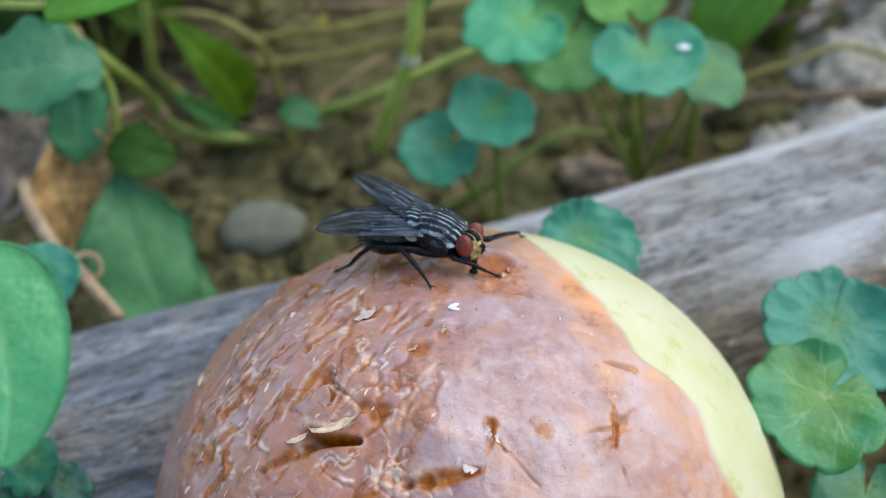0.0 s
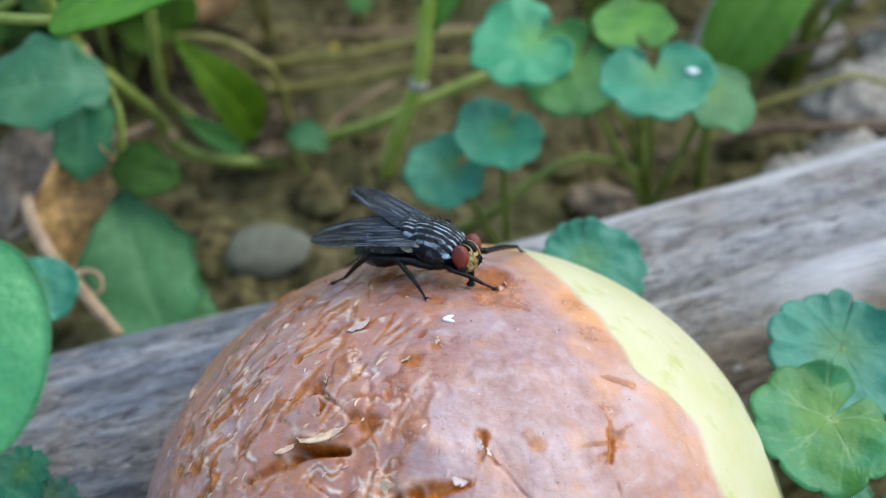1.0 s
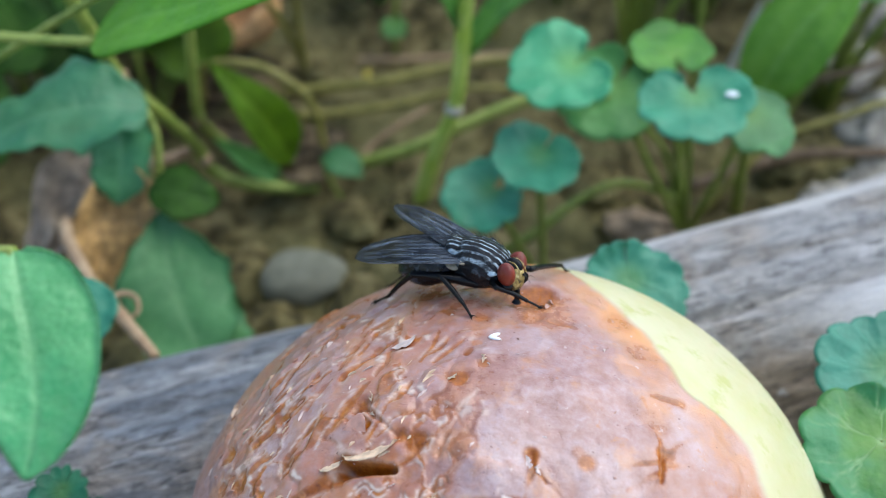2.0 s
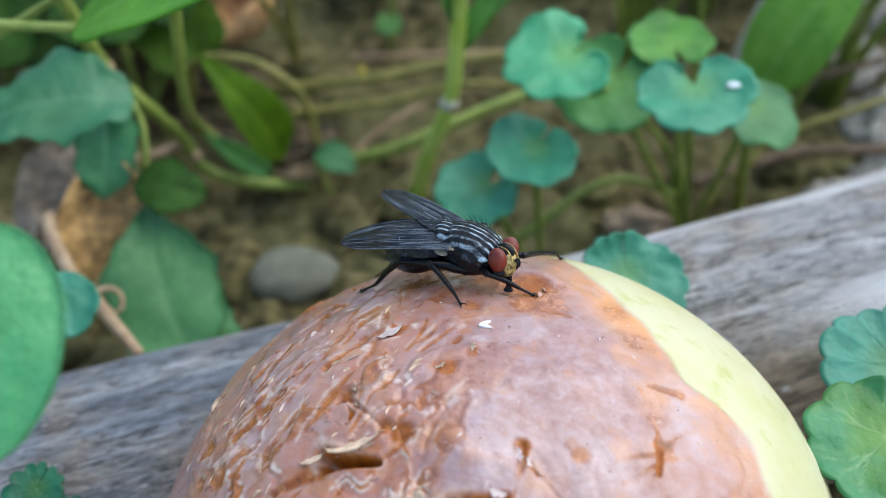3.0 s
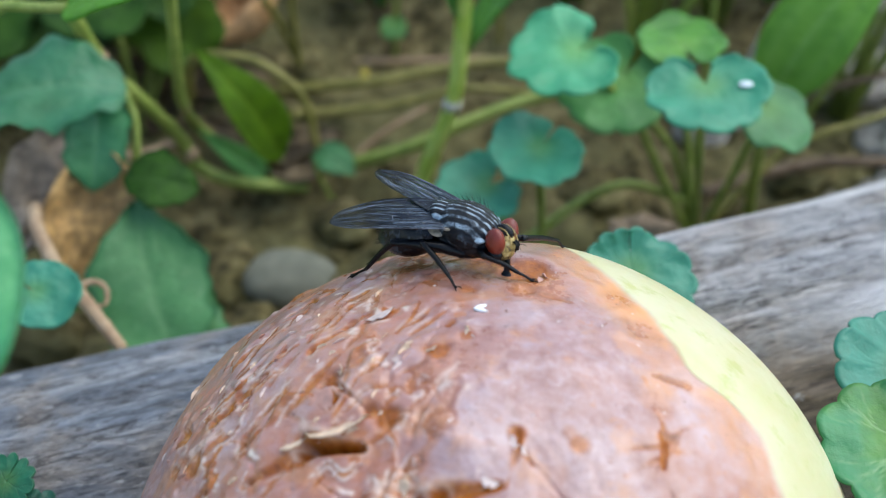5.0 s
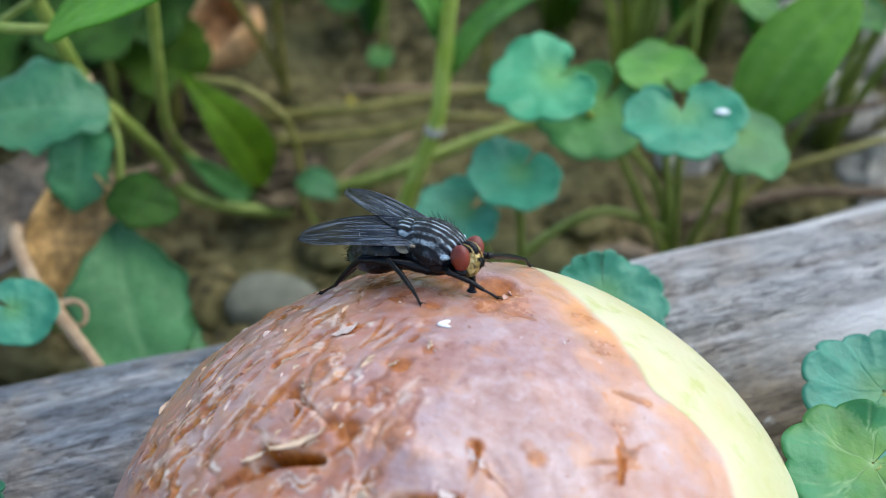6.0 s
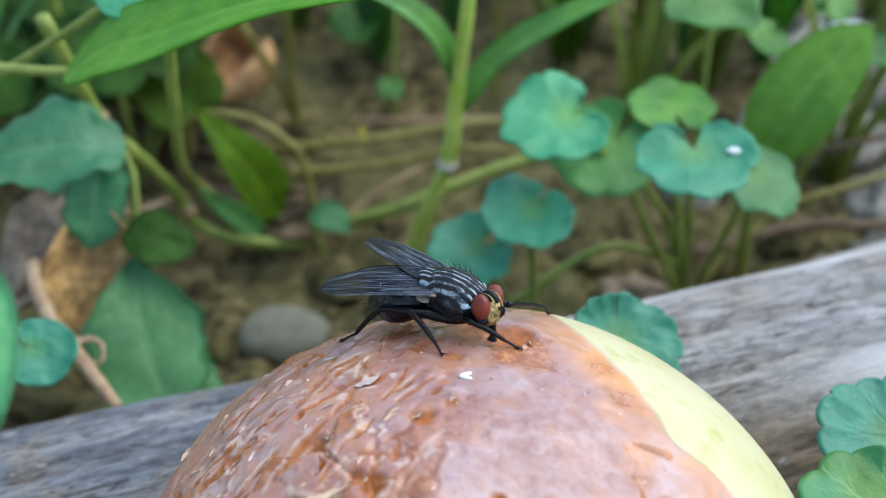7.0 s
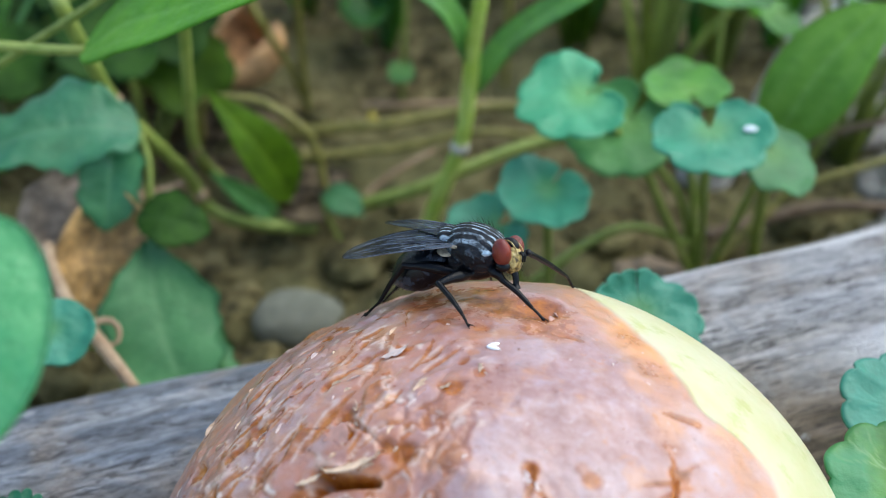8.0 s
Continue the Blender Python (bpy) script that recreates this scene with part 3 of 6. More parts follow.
# creases: two ends, width, depth, wetness
CREASES = [((0.335, 0.049, 0.941), (0.356, -0.036, 0.934), 0.01, 0.14, 0.6), ((0.356, -0.036, 0.934), (0.367, -0.077, 0.927), 0.008, 0.15, 0.6),
           ((0.365, -0.16, 0.92), (0.366, -0.07, 0.927), 0.015, 0.3, 1.0), ((0.365, -0.134, 0.922), (0.361, -0.2, 0.912), 0.013, 0.3, 0.95), ((0.361, -0.194, 0.912), (0.385, -0.3, 0.875), 0.006, 0.2, 0.2),
           ((0.365, -0.13, 0.922), (0.469, -0.045, 0.882), 0.013, 0.16, 0.9), ((0.365, -0.15, 0.92), (0.43, -0.14, 0.892), 0.013, 0.1, 0.7), ((0.365, -0.14, 0.922), (0.273, -0.175, 0.946), 0.013, 0.16, 0.8),
           ((0.362, -0.175, 0.915), (0.269, -0.241, 0.933), 0.013, 0.18, 0.7), ((0.361, -0.2, 0.91), (0.287, -0.272, 0.918), 0.013, 0.18, 0.25), ((0.44, 0.06, 0.895), (0.36, 0.06, 0.932), 0.013, 0.1, 0.7),
           ((0.036, -0.165, 0.985), (0.035, -0.21, 0.978), 0.012, 0.32, 1.0), ((0.035, -0.21, 0.978), (0.009, -0.291, 0.957), 0.008, 0.3, 0.9), ((0.04, -0.2, 0.979), (0.07, -0.24, 0.968), 0.007, 0.2, 0.8), ((0.07, -0.24, 0.968), (0.16, -0.31, 0.937), 0.006, 0.16, 0.1),
           ((-0.39, 0.02, 0.92), (-0.3, -0.075, 0.951), 0.01, 0.35, 0.3), ((-0.3, -0.075, 0.951), (-0.2, -0.1, 0.974), 0.008, 0.25, 0.3),
           ((-0.2, -0.15, 0.968), (-0.09, 0.03, 0.995), 0.009, 0.22, 0.35), ((-0.22, -0.27, 0.937), (-0.19, -0.13, 0.973), 0.014, 0.3, 0.0),
           ((-0.22, 0.28, 0.934), (-0.33, 0.23, 0.915), 0.006, 0.2, 0.2), ((-0.45, -0.16, 0.878), (-0.58, -0.19, 0.79), 0.014, 0.35, 0.8),
           ((-0.435, -0.147, 0.888), (-0.31, -0.166, 0.936), 0.024, 1.7, 1.0), ((-0.18, -0.3, 0.936), (-0.4, -0.215, 0.89), 0.012, 0.4, 0.6),
           ((0.0, 0.27, 0.96), (0.08, 0.28, 0.955), 0.006, 0.16, 0.2), ((-0.461, 0.15, 0.874), (-0.36, 0.25, 0.898), 0.011, 0.25, 0.9), ((-0.56, 0.09, 0.82), (-0.45, 0.19, 0.87), 0.008, 0.2, 0.6),
           ((-0.7, 0.04, 0.71), (-0.57, 0.125, 0.81), 0.014, 0.25, 0.95), ((-0.62, 0.16, 0.77), (-0.5, 0.27, 0.82), 0.008, 0.2, 0.4), ((0.1, 0.31, 0.945), (0.21, 0.27, 0.94), 0.01, 0.15, 0.7),
           ((-0.52, -0.02, 0.85), (-0.43, -0.1, 0.897), 0.009, 0.3, 0.4), ((-0.8, -0.05, 0.6), (-0.68, 0.0, 0.73), 0.012, 0.25, 0.7), ((-0.6, -0.05, 0.8), (-0.5, 0.05, 0.865), 0.009, 0.2, 0.7),
           ((-0.124, -0.301, 0.946), (-0.005, -0.285, 0.958), 0.022, 0.45, 1.0), ((-0.124, -0.301, 0.946), (-0.21, -0.31, 0.925), 0.016, 0.4, 0.9), ((0.26, 0.02, 0.965), (0.29, -0.04, 0.955), 0.004, 0.1, 0.1), ((0.1, -0.02, 0.994), (0.16, -0.07, 0.985), 0.004, 0.1, 0.1)]
VIEW = np.array([0.0, -0.669, 0.743])


def near_segment(u, a, b, sided=False):
    a, b = np.array(a), np.array(b)
    t = np.clip(((u - a) @ (b - a)) / ((b - a) @ (b - a)), 0, 1)
    k = np.linalg.norm(u - (a + t[:, None] * (b - a)), axis=1)
    if sided:
        return k, t, (((u - a) @ np.cross(a, b - a)) > 0) * 1.0
    return k, t


def make_gashes():
    random.seed(31)
    out = []
    while len(out) < 62:
        x, y = random.uniform(-0.74, -0.08), random.uniform(-0.36, 0.42)
        if x * x + y * y > 0.8 or (x > -0.3 and random.random() < 0.6):
            continue
        turn, size = radians(random.gauss(50, 14)), random.uniform(0.02, 0.075)
        ends = []
        for sign in (-1, 1):
            p, q = x + sign * size * math.cos(turn), y + sign * size * math.sin(turn)
            ends.append((p, q, math.sqrt(max(0.02, 1 - p * p - q * q))))
        out.append((ends[0], ends[1], random.uniform(0.006, 0.016), random.uniform(0.03, 0.1), random.uniform(0.6, 1.0)))
    return out


GASHES = make_gashes()


def apple_surface(u):
    """The place of unit directions on the apple, and the masks of its skin."""
    w1, w2 = fbm(u * 3.2 + 5, 3, 60), fbm(u * 9 + 3, 4, 61)
    side = u @ np.array([0.8397, 0.5425, -0.0238]) - 0.456 - 0.06 * (w1 - 0.5) - 0.035 * (w2 - 0.5)
    side = side - 0.045 * np.exp(-((u[:, 1] - 0.0) / 0.07) ** 2) + 0.03 * np.exp(-((u[:, 1] - 0.12) / 0.06) ** 2)
    rot = sstep(0.012, -0.012, side)
    edge = sstep(-0.17, -0.02, side) * rot * (0.4 + 0.6 * sstep(-0.15, 0.2, u[:, 1])) * (0.35 + 0.65 * sstep(0.35, 0.6, w2)) 
    k, _ = near_segment(u, (0.36, 0.22, 0.9), (0.375, -0.22, 0.9))
    edge = np.maximum(edge, 0.6 * rot * np.exp(-(k / 0.045) ** 2) * sstep(0.35, 0.6, w2))
    left = sstep(0.1, -0.35, u[:, 0])
    lumps = (fbm(u * 3.0, 3, 62) - 0.5) * 1.1 + (fbm(u * 6.5, 3, 63) - 0.5) * 1.3
    # folds of the shrunken skin run slantwise
    g = np.stack([u[:, 0] * 0.8 + u[:, 1] * 0.6, -u[:, 0] * 0.6 + u[:, 1] * 0.8, u[:, 2]], 1)
    warp = np.stack([fbm(u * 6, 2, 64), fbm(u * 6, 2, 65), fbm(u * 6, 2, 66)], 1)
    q = g * np.array([8, 22, 10]) + 2.6 * warp
    wrinkle = np.clip(1 - np.abs(fbm(q, 3, 67) - 0.5) * 6, 0, 1) ** 2
    jag = np.stack([fbm(u * 17, 4, 91), fbm(u * 17, 4, 92), fbm(u * 17, 4, 93)], 1) - 0.5
    bend = np.stack([w2, fbm(u * 8, 2, 68), w1], 1)
    torn = sstep(0.4, 0.56, fbm(u * 5 + 9, 3, 71) + 0.22 * left) * (0.05 + 0.95 * left) * sstep(-0.95, -0.65, u[:, 0])
    crinkle = np.clip(1 - np.abs(fbm(u * 11 + 2.2 * warp, 3, 94) - 0.5) * 7, 0, 1)
    d = lumps * 0.5 - wrinkle * 0.06 * (0.1 + left) - crinkle * 0.04 * sstep(0.35, 0.6, w1)
    wet, shred = np.zeros(len(u)), np.zeros(len(u))
    streak = fbm(g * np.array([4, 10, 6]) + 40, 3, 73)
    # shrunken skin torn into overlapping plates, large ones and slivers
    d1, d2, rnd = cells(g * np.array([3.6, 7.2, 5.5]) + 1.5 * bend + 0.12 * jag, 70)
    gap = d2 - d1
    ooze = sstep(0.46, 0.56, streak)
    d = d + torn * (0.42 * (rnd - 0.5) * sstep(0.0, 0.14, gap) - 0.16 * sstep(0.04, 0.0, gap))
    wet = np.maximum(wet, torn * ooze * sstep(0.08, 0.015, gap) * 0.9)
    wet = np.maximum(wet, torn * sstep(0.8, 0.84, rnd) * ooze * 0.7)
    lip = sstep(0.035, 0.05, gap) * sstep(0.1, 0.075, gap)
    shred = np.maximum(shred, torn * lip * sstep(0.57, 0.63, fbm(u * 24 + 70, 2, 74)) * 0.9)
    # lens-shaped gashes, a pale lip on one side of each
    wobble = 0.03 * (np.stack([fbm(u * 13, 3, 95), fbm(u * 13, 3, 96), fbm(u * 13, 3, 97)], 1) - 0.5)
    bent = u + wobble
    tatter = sstep(0.45, 0.6, fbm(u * 21 + 11, 2, 98))
    for a, b, r, depth, w in GASHES:
        k, along, above = near_segment(bent, a, b, True)
        r = r * (0.12 + 0.88 * np.sqrt(np.clip(4 * along * (1 - along), 0, 1)))
        m = sstep(1.05, 0.7, k / r)
        rim = np.exp(-((k / r - 1.2) / 0.25) ** 2) * above
        d = d - m * depth + 0.35 * depth * rim
        wet = np.maximum(wet * (1 - 0.7 * rim), m * w)
        shred = np.maximum(shred, rim * 0.8 * tatter)
    rag = (1 + 0.7 * (fbm(u * 16, 2, 75) - 0.5)) * (1 + 0.7 * (w2 - 0.5))
    for at, r, depth, w in SCARS:
        at = np.array(at)
        k = np.linalg.norm(u - at / np.linalg.norm(at), axis=1) * rag
        m = sstep(r * 1.12, r * 0.45, k)
        d = d - m * depth + 0.08 * depth * np.exp(-((k - r * 1.12) / (r * 0.2)) ** 2)
        wet = np.maximum(wet, m * w)
    jig = 0.028 * (np.stack([fbm(u * 9, 2, 76), fbm(u * 9, 2, 77), fbm(u * 9, 2, 78)], 1) - 0.5)
    vary = 0.5 + 1.0 * sstep(0.3, 0.7, fbm(u * 14 + 3, 2, 81))
    for a, b, r, depth, w in CREASES:
        k, along = near_segment(u + jig, a, b)
        r = r * (1 - 0.55 * along) * (0.7 if a[0] > 0.25 else 1)
        m = np.exp(-(k / (0.8 * r)) ** 2) * np.clip(vary, 0, 1.2)
        rim = np.exp(-((k - 1.7 * r) / (0.5 * r)) ** 2)
        d = d - m * depth + 0.05 * depth * rim * vary
        shred = np.maximum(shred, rim * 0.6 * sstep(0.8, 1.4, vary) * (0.25 < w) * (left > 0.3))
        wet = np.maximum(wet, sstep(r * 2.0, r * 0.7, k / (0.6 + 0.5 * vary)) * w)
    # the broad blister between the creases
    blister = np.exp(-(np.linalg.norm((u - np.array([-0.07, -0.17, 0.98])) / np.array([0.1, 0.13, 1]), axis=1) ** 2))
    d = d + 0.5 * blister
    # film on the skin, strongest where the blister's sheen is painted in
    film = np.clip(0.85 * blister + sstep(0.5, 0.68, fbm(u * 4.2 + 31, 4, 79)) * 0.45, 0, 1) * (1 - wet) * (1 - 0.55 * left)
    stain = left * sstep(0.35, 0.6, fbm(g * np.array([3, 6, 4]) + 77, 4, 82))
    # darker mauve-brown low on the right, with browner skin beside it
    mauve_dark = np.exp(-(np.linalg.norm((u - np.array([0.42, -0.4, 0.81])) / np.array([0.1, 0.17, 0.3]), axis=1) ** 2)) * (0.6 + 0.8 * (w2 - 0.2))
    stain = np.maximum(stain, 0.9 * np.exp(-(np.linalg.norm((u - np.array([0.5, -0.3, 0.81])) / np.array([0.12, 0.2, 0.3]), axis=1) ** 2)))
    # firm and full at the crown where the fly stands
    crown = np.exp(-(np.linalg.norm((u - np.array([0.12, 0.56, 0.82])) / np.array([0.3, 0.16, 0.3]), axis=1) ** 2))
    d = d * (1 - 0.6 * crown) + 0.5 * crown
    d = d * rot + 0.5 * crown * (1 - rot)
    # the back that rests in the gap is squashed
    v = u * APPLE_R
    back = np.clip(-(u @ VIEW), 0, 1)
    v = v * (1 - 0.5 * sstep(0.02, 0.95, back))[:, None]
    n = u / APPLE_R
    n /= np.linalg.norm(n, axis=1)[:, None]
    p = APPLE_C + v + n * d[:, None]
    # it leans on the log and takes a dent from it
    axis = np.array(LOG_M.to_3x3() @ Vector((1, 0, 0)))
    rel = p - LOG_P
    rad = rel - (rel @ axis)[:, None] * axis
    gap = np.linalg.norm(rad, axis=1)
    inside = np.clip(LOG_R + 0.2 - gap, 0, None) * sstep(60, 50, np.abs(rel @ axis))
    p = p + rad / gap[:, None] * inside[:, None]
    return p, {"rot": rot, "wet": np.clip(wet * 1.15, 0, 1) * rot, "film": film, "edge": edge, "shred": shred * (1 - 0.5 * wet), "stain": stain, "mauve_dark": np.clip(mauve_dark, 0, 1)}


def build_apple():
    rings, sides = 560, 960
    turn = np.array(Vector(VIEW).to_track_quat("Z", "Y").to_matrix())
    th = math.pi * (np.linspace(0, 1, rings) ** 1.3)
    u = np.stack([np.outer(np.sin(th), np.cos(np.linspace(0, 2 * math.pi, sides, endpoint=False))).ravel(),
                  np.outer(np.sin(th), np.sin(np.linspace(0, 2 * math.pi, sides, endpoint=False))).ravel(),
                  np.repeat(np.cos(th), sides)], 1) @ turn.T
    p, masks = apple_surface(u)

    def eased(x, times):
        x = x.reshape(rings, sides, -1)
        for _ in range(times):
            y = x * 0.5 + 0.125 * (np.roll(x, 1, 1) + np.roll(x, -1, 1))
            y[1:-1] += 0.125 * (x[2:] + x[:-2])
            y[0], y[-1] = x[0], x[-1]
            x = y
        return x.reshape(rings * sides, -1)

    p = eased(p, 1)
    masks = {k: eased(v, 1)[:, 0] for k, v in masks.items()}
    faces = [(i * sides + k, (i + 1) * sides + k, (i + 1) * sides + (k + 1) % sides, i * sides + (k + 1) % sides) for i in range(rings - 1) for k in range(sides)]
    low = p[:, 2].min()
    ob = thing("apple", (APPLE_C[0], APPLE_C[1], low), "half-rotten yellow-green apple with wrinkled brown skin, leaning on the log", "apple")
    part("skin", (p, faces, masks), APPLE, ob)
    return ob


APPLE_OB = build_apple()


def on_apple(u, lift=0.0):
    """A point on the apple's skin above a unit direction, and the outward normal."""
    u = np.array(u, float)
    u /= np.linalg.norm(u)
    n = u / APPLE_R
    n /= np.linalg.norm(n)
    p, _ = apple_surface(u[None])
    return p[0] + n * lift, n


def skin_flake(u, length, width, turn, rise, material, seed, ragged_by=1.3):
    """A torn, curled scrap of skin standing off the apple."""
    rows, cols = 9, 17
    s, t = np.meshgrid(np.linspace(0, 1, rows), np.linspace(-1, 1, cols), indexing="ij")
    s, t = s.ravel(), t.ravel()
    ragged = 1 - ragged_by * 0.5 + ragged_by * fbm(np.stack([t * (2.0 if length > 1.5 else 4.5), t * 0, t * 0 + seed], 1), 3, seed)
    x = t * length / 2 * (1 - 0.15 * s)
    y = s * width * ragged * np.sqrt(np.clip(1.02 - t * t, 0, 1))
    z = rise * s ** 1.3 * (1 - 0.55 * t * t) + 0.08 * length * (fbm(np.stack([t * 2, s * 2, t * 0 + seed], 1), 3, seed + 1) - 0.5) - 0.05
    at, n = on_apple(u, 0.03)
    m = facing(at, n, (math.sin(radians(turn)), math.cos(radians(turn)), 0.0))
    part("skin_flake", moved(sheet(np.stack([x, y, z], 1), rows, cols, 0.035, {}), m), material, APPLE_OB)


# the arched lid over the torn hole, then scraps round it
skin_flake((-0.37, -0.1, 0.923), 4.5, 1.5, 174, 1.15, FLAKE, 1, 0.35)
skin_flake((-0.47, -0.125, 0.874), 2.0, 0.75, 172, 0.4, FLAKE, 2, 0.8)
skin_flake((-0.225, -0.28, 0.933), 1.5, 0.8, 60, 0.4, FLAKE, 14, 0.8)
skin_flake((-0.41, -0.05, 0.911), 2.0, 1.3, 20, 0.15, FLAKE_BROWN, 15, 0.5)
skin_flake((-0.385, 0.06, 0.92), 1.1, 0.35, 60, 0.25, FLAKE, 4)
skin_flake((-0.36, -0.01, 0.93), 0.9, 0.3, 30, 0.2, FLAKE, 5)
skin_flake((0.02, -0.185, 0.98), 1.3, 0.4, 90, 0.12, FILM, 6)
skin_flake((0.055, -0.2, 0.978), 0.8, 0.3, 262, 0.1, FILM, 16)
skin_flake((-0.02, -0.27, 0.963), 1.3, 0.5, 200, 0.1, FILM, 7)
skin_flake((-0.3, 0.25, 0.922), 2.3, 0.9, 150, 0.12, FILM, 8, 0.8)
skin_flake((-0.165, 0.085, 0.982), 1.0, 0.35, 150, 0.2, FLAKE, 17)
skin_flake((-0.085, 0.14, 0.986), 0.9, 0.3, 80, 0.25, FLAKE, 9)
random.seed(11)
for i in range(70):
    ux, uy = random.uniform(-0.88, -0.2), random.uniform(-0.3, 0.36)
    if ux * ux + uy * uy > 0.83:
        continue
    skin_flake((ux, uy, math.sqrt(1 - ux * ux - uy * uy)), random.uniform(0.3, 1.1), random.uniform(0.05, 0.13), random.choice((-40, 140)) + random.uniform(-30, 30),
               random.uniform(0.08, 0.28), random.choice((FLAKE, FILM, FLAKE, FLAKE_BROWN)), 20 + i)
for i in range(16):
    ux, uy = random.uniform(-0.2, 0.28), random.uniform(-0.32, 0.4)
    skin_flake((ux, uy, math.sqrt(1 - ux * ux - uy * uy)), random.uniform(0.2, 0.5), random.uniform(0.06, 0.14), random.uniform(0, 360),
               random.uniform(0.05, 0.15), random.choice((FILM, FLAKE_BROWN)), 80 + i)
# the curled rim of the feeding pit
skin_flake((0.12, 0.4, 0.908), 0.8, 0.3, 260, 0.25, FLAKE_BROWN, 120, 0.6)
skin_flake((0.105, 0.37, 0.922), 0.6, 0.3, 320, 0.25, FLAKE_BROWN, 121, 0.6)


def build_egg():
    at, n = on_apple((-0.062, 0.227, 0.972), 0.12)
    ob = thing("fly_eggs", tuple(at), "two tiny white fly eggs lying in a V on the skin", "eggs")
    for turn in (25, -20):
        d = Vector((math.cos(radians(turn)), math.sin(radians(turn)), 0))
        m = facing(np.array(at) + np.array(d) * 0.38, n, d)
        part("egg", moved(ball((0, 0, 0), (0.16, 0.5, 0.15), 10, 12), m), EGG, ob)


build_egg()

# ---- plants ----
def round_leaf(radius, lobes, seed, cup=0.10, notch=0.16, tooth=0.09, thick=0.22, stretch=1.0):
    """A kidney-shaped leaf with a scalloped rim: flat in xy, its cleft along +y, the stalk at the origin."""
    rows, cols = 16, 12 * lobes + 1
    a = np.linspace(notch, 2 * math.pi - notch, cols)
    phase = (a - notch) / (2 * math.pi - 2 * notch) * lobes
    rim = 1 - tooth * (1 - np.abs(np.sin(math.pi * phase)) ** 0.6)
    # rounded lobes on both sides of the cleft
    shy = np.clip(np.minimum(a - notch, 2 * math.pi - notch - a) / 0.75, 0, 1)
    rim = rim * (1 - 0.58 * min(1.0, notch / 0.4) * (1 - np.sqrt(1 - (1 - shy) ** 2)))
    rim = rim * (1 - 0.24 * np.cos(a)) * (1 + 0.22 * (fbm(np.stack([a * 1.3, a * 0, a * 0 + seed], 1), 3, seed) - 0.5))
    s, _ = np.meshgrid(np.linspace(0.02, 1, rows), a, indexing="ij")
    s = s.ravel()
    aa, rr, ph = np.tile(a, rows), np.tile(rim, rows), np.tile(phase, rows)
    r = radius * s * (1 + (rr - 1) * s)
    # every second lobe has a main vein, which forks towards its neighbours
    drift = 0.5 * (fbm(np.stack([s * 3, aa * 1.5, s * 0 + seed], 1), 2, seed + 5) - 0.5)
    two = (ph + drift) / 2
    off = (two - np.floor(two) - 0.5) * 2
    wide = 0.03 + 0.05 * (1 - s)
    vein = np.exp(-(off / wide) ** 2) * (1.05 - 0.75 * s)
    fork = np.abs(off) - 0.75 * np.clip(s - 0.38, 0, 1) / 0.62
    vein = np.maximum(vein, np.exp(-(fork / (0.8 * wide)) ** 2) * sstep(0.36, 0.42, s) * (0.8 - 0.6 * s))
    vein = np.maximum(vein, np.exp(-(s / 0.07) ** 2))
    x, y = r * np.sin(aa) * stretch, r * np.cos(aa)
    z = radius * (cup * s ** 2 - 0.25 * cup * s ** 4) + radius * 0.007 * np.cos(2 * math.pi * ph) * s ** 2
    z = z + radius * 0.5 * (fbm(np.stack([x / radius, y / radius, x * 0 + seed * 3.1], 1) * 1.4, 2, seed + 3) - 0.5) * s ** 2
    return sheet(np.stack([x, y, z], 1), rows, cols, thick, {"vein": vein, "rim": s ** 6, "core": np.exp(-(s / 0.32) ** 2)})


def long_leaf(points, width, normal, fold=0.25, wave=0.0, power=0.75, thick=0.2, seed=0, veins=9, tip=1.0, lobe=0.0):
    """A blade along a curve, with a folded midrib."""
    rows, cols = 40, 15
    c = spline(points, rows)
    tang = np.gradient(c, axis=0)
    tang /= np.linalg.norm(tang, axis=1)[:, None]
    n = np.array(normal, float)
    verts, vein, rim = [], [], []
    for i, s in enumerate(np.linspace(0, 1, rows)):
        side = np.cross(tang[i], n)
        side /= np.linalg.norm(side)
        up = np.cross(side, tang[i])
        w = width / 2 * max(0.03, math.sin(math.pi * min(1, s * 0.985 + 0.01) ** power) ** tip) * (1 + lobe * (math.sin(13 * s + seed) + 0.5 * math.sin(37 * s + 2 * seed)))
        for k, t in enumerate(np.linspace(-1, 1, cols)):
            ripple = wave * width * math.sin(9 * s + 3 * t + seed) * abs(t)
            verts.append(c[i] + side * (w * t) + up * (fold * w * abs(t) + ripple))
            v = math.exp(-(t / 0.09) ** 2)
            v = max(v, 0.5 * math.exp(-(((s * veins - abs(t) * 0.9) % 1 - 0.5) / 0.1) ** 2))
            vein.append(v)
            rim.append(abs(t) ** 6)
    return sheet(np.array(verts), rows, cols, thick, {"vein": np.array(vein), "rim": np.array(rim)})


def plant(name, base, label, category="plant", group=""):
    z = float(ground_height(np.array([base[0]]), np.array([base[1]]))[0])
    return thing(name, (base[0], base[1], z), label, category, group)


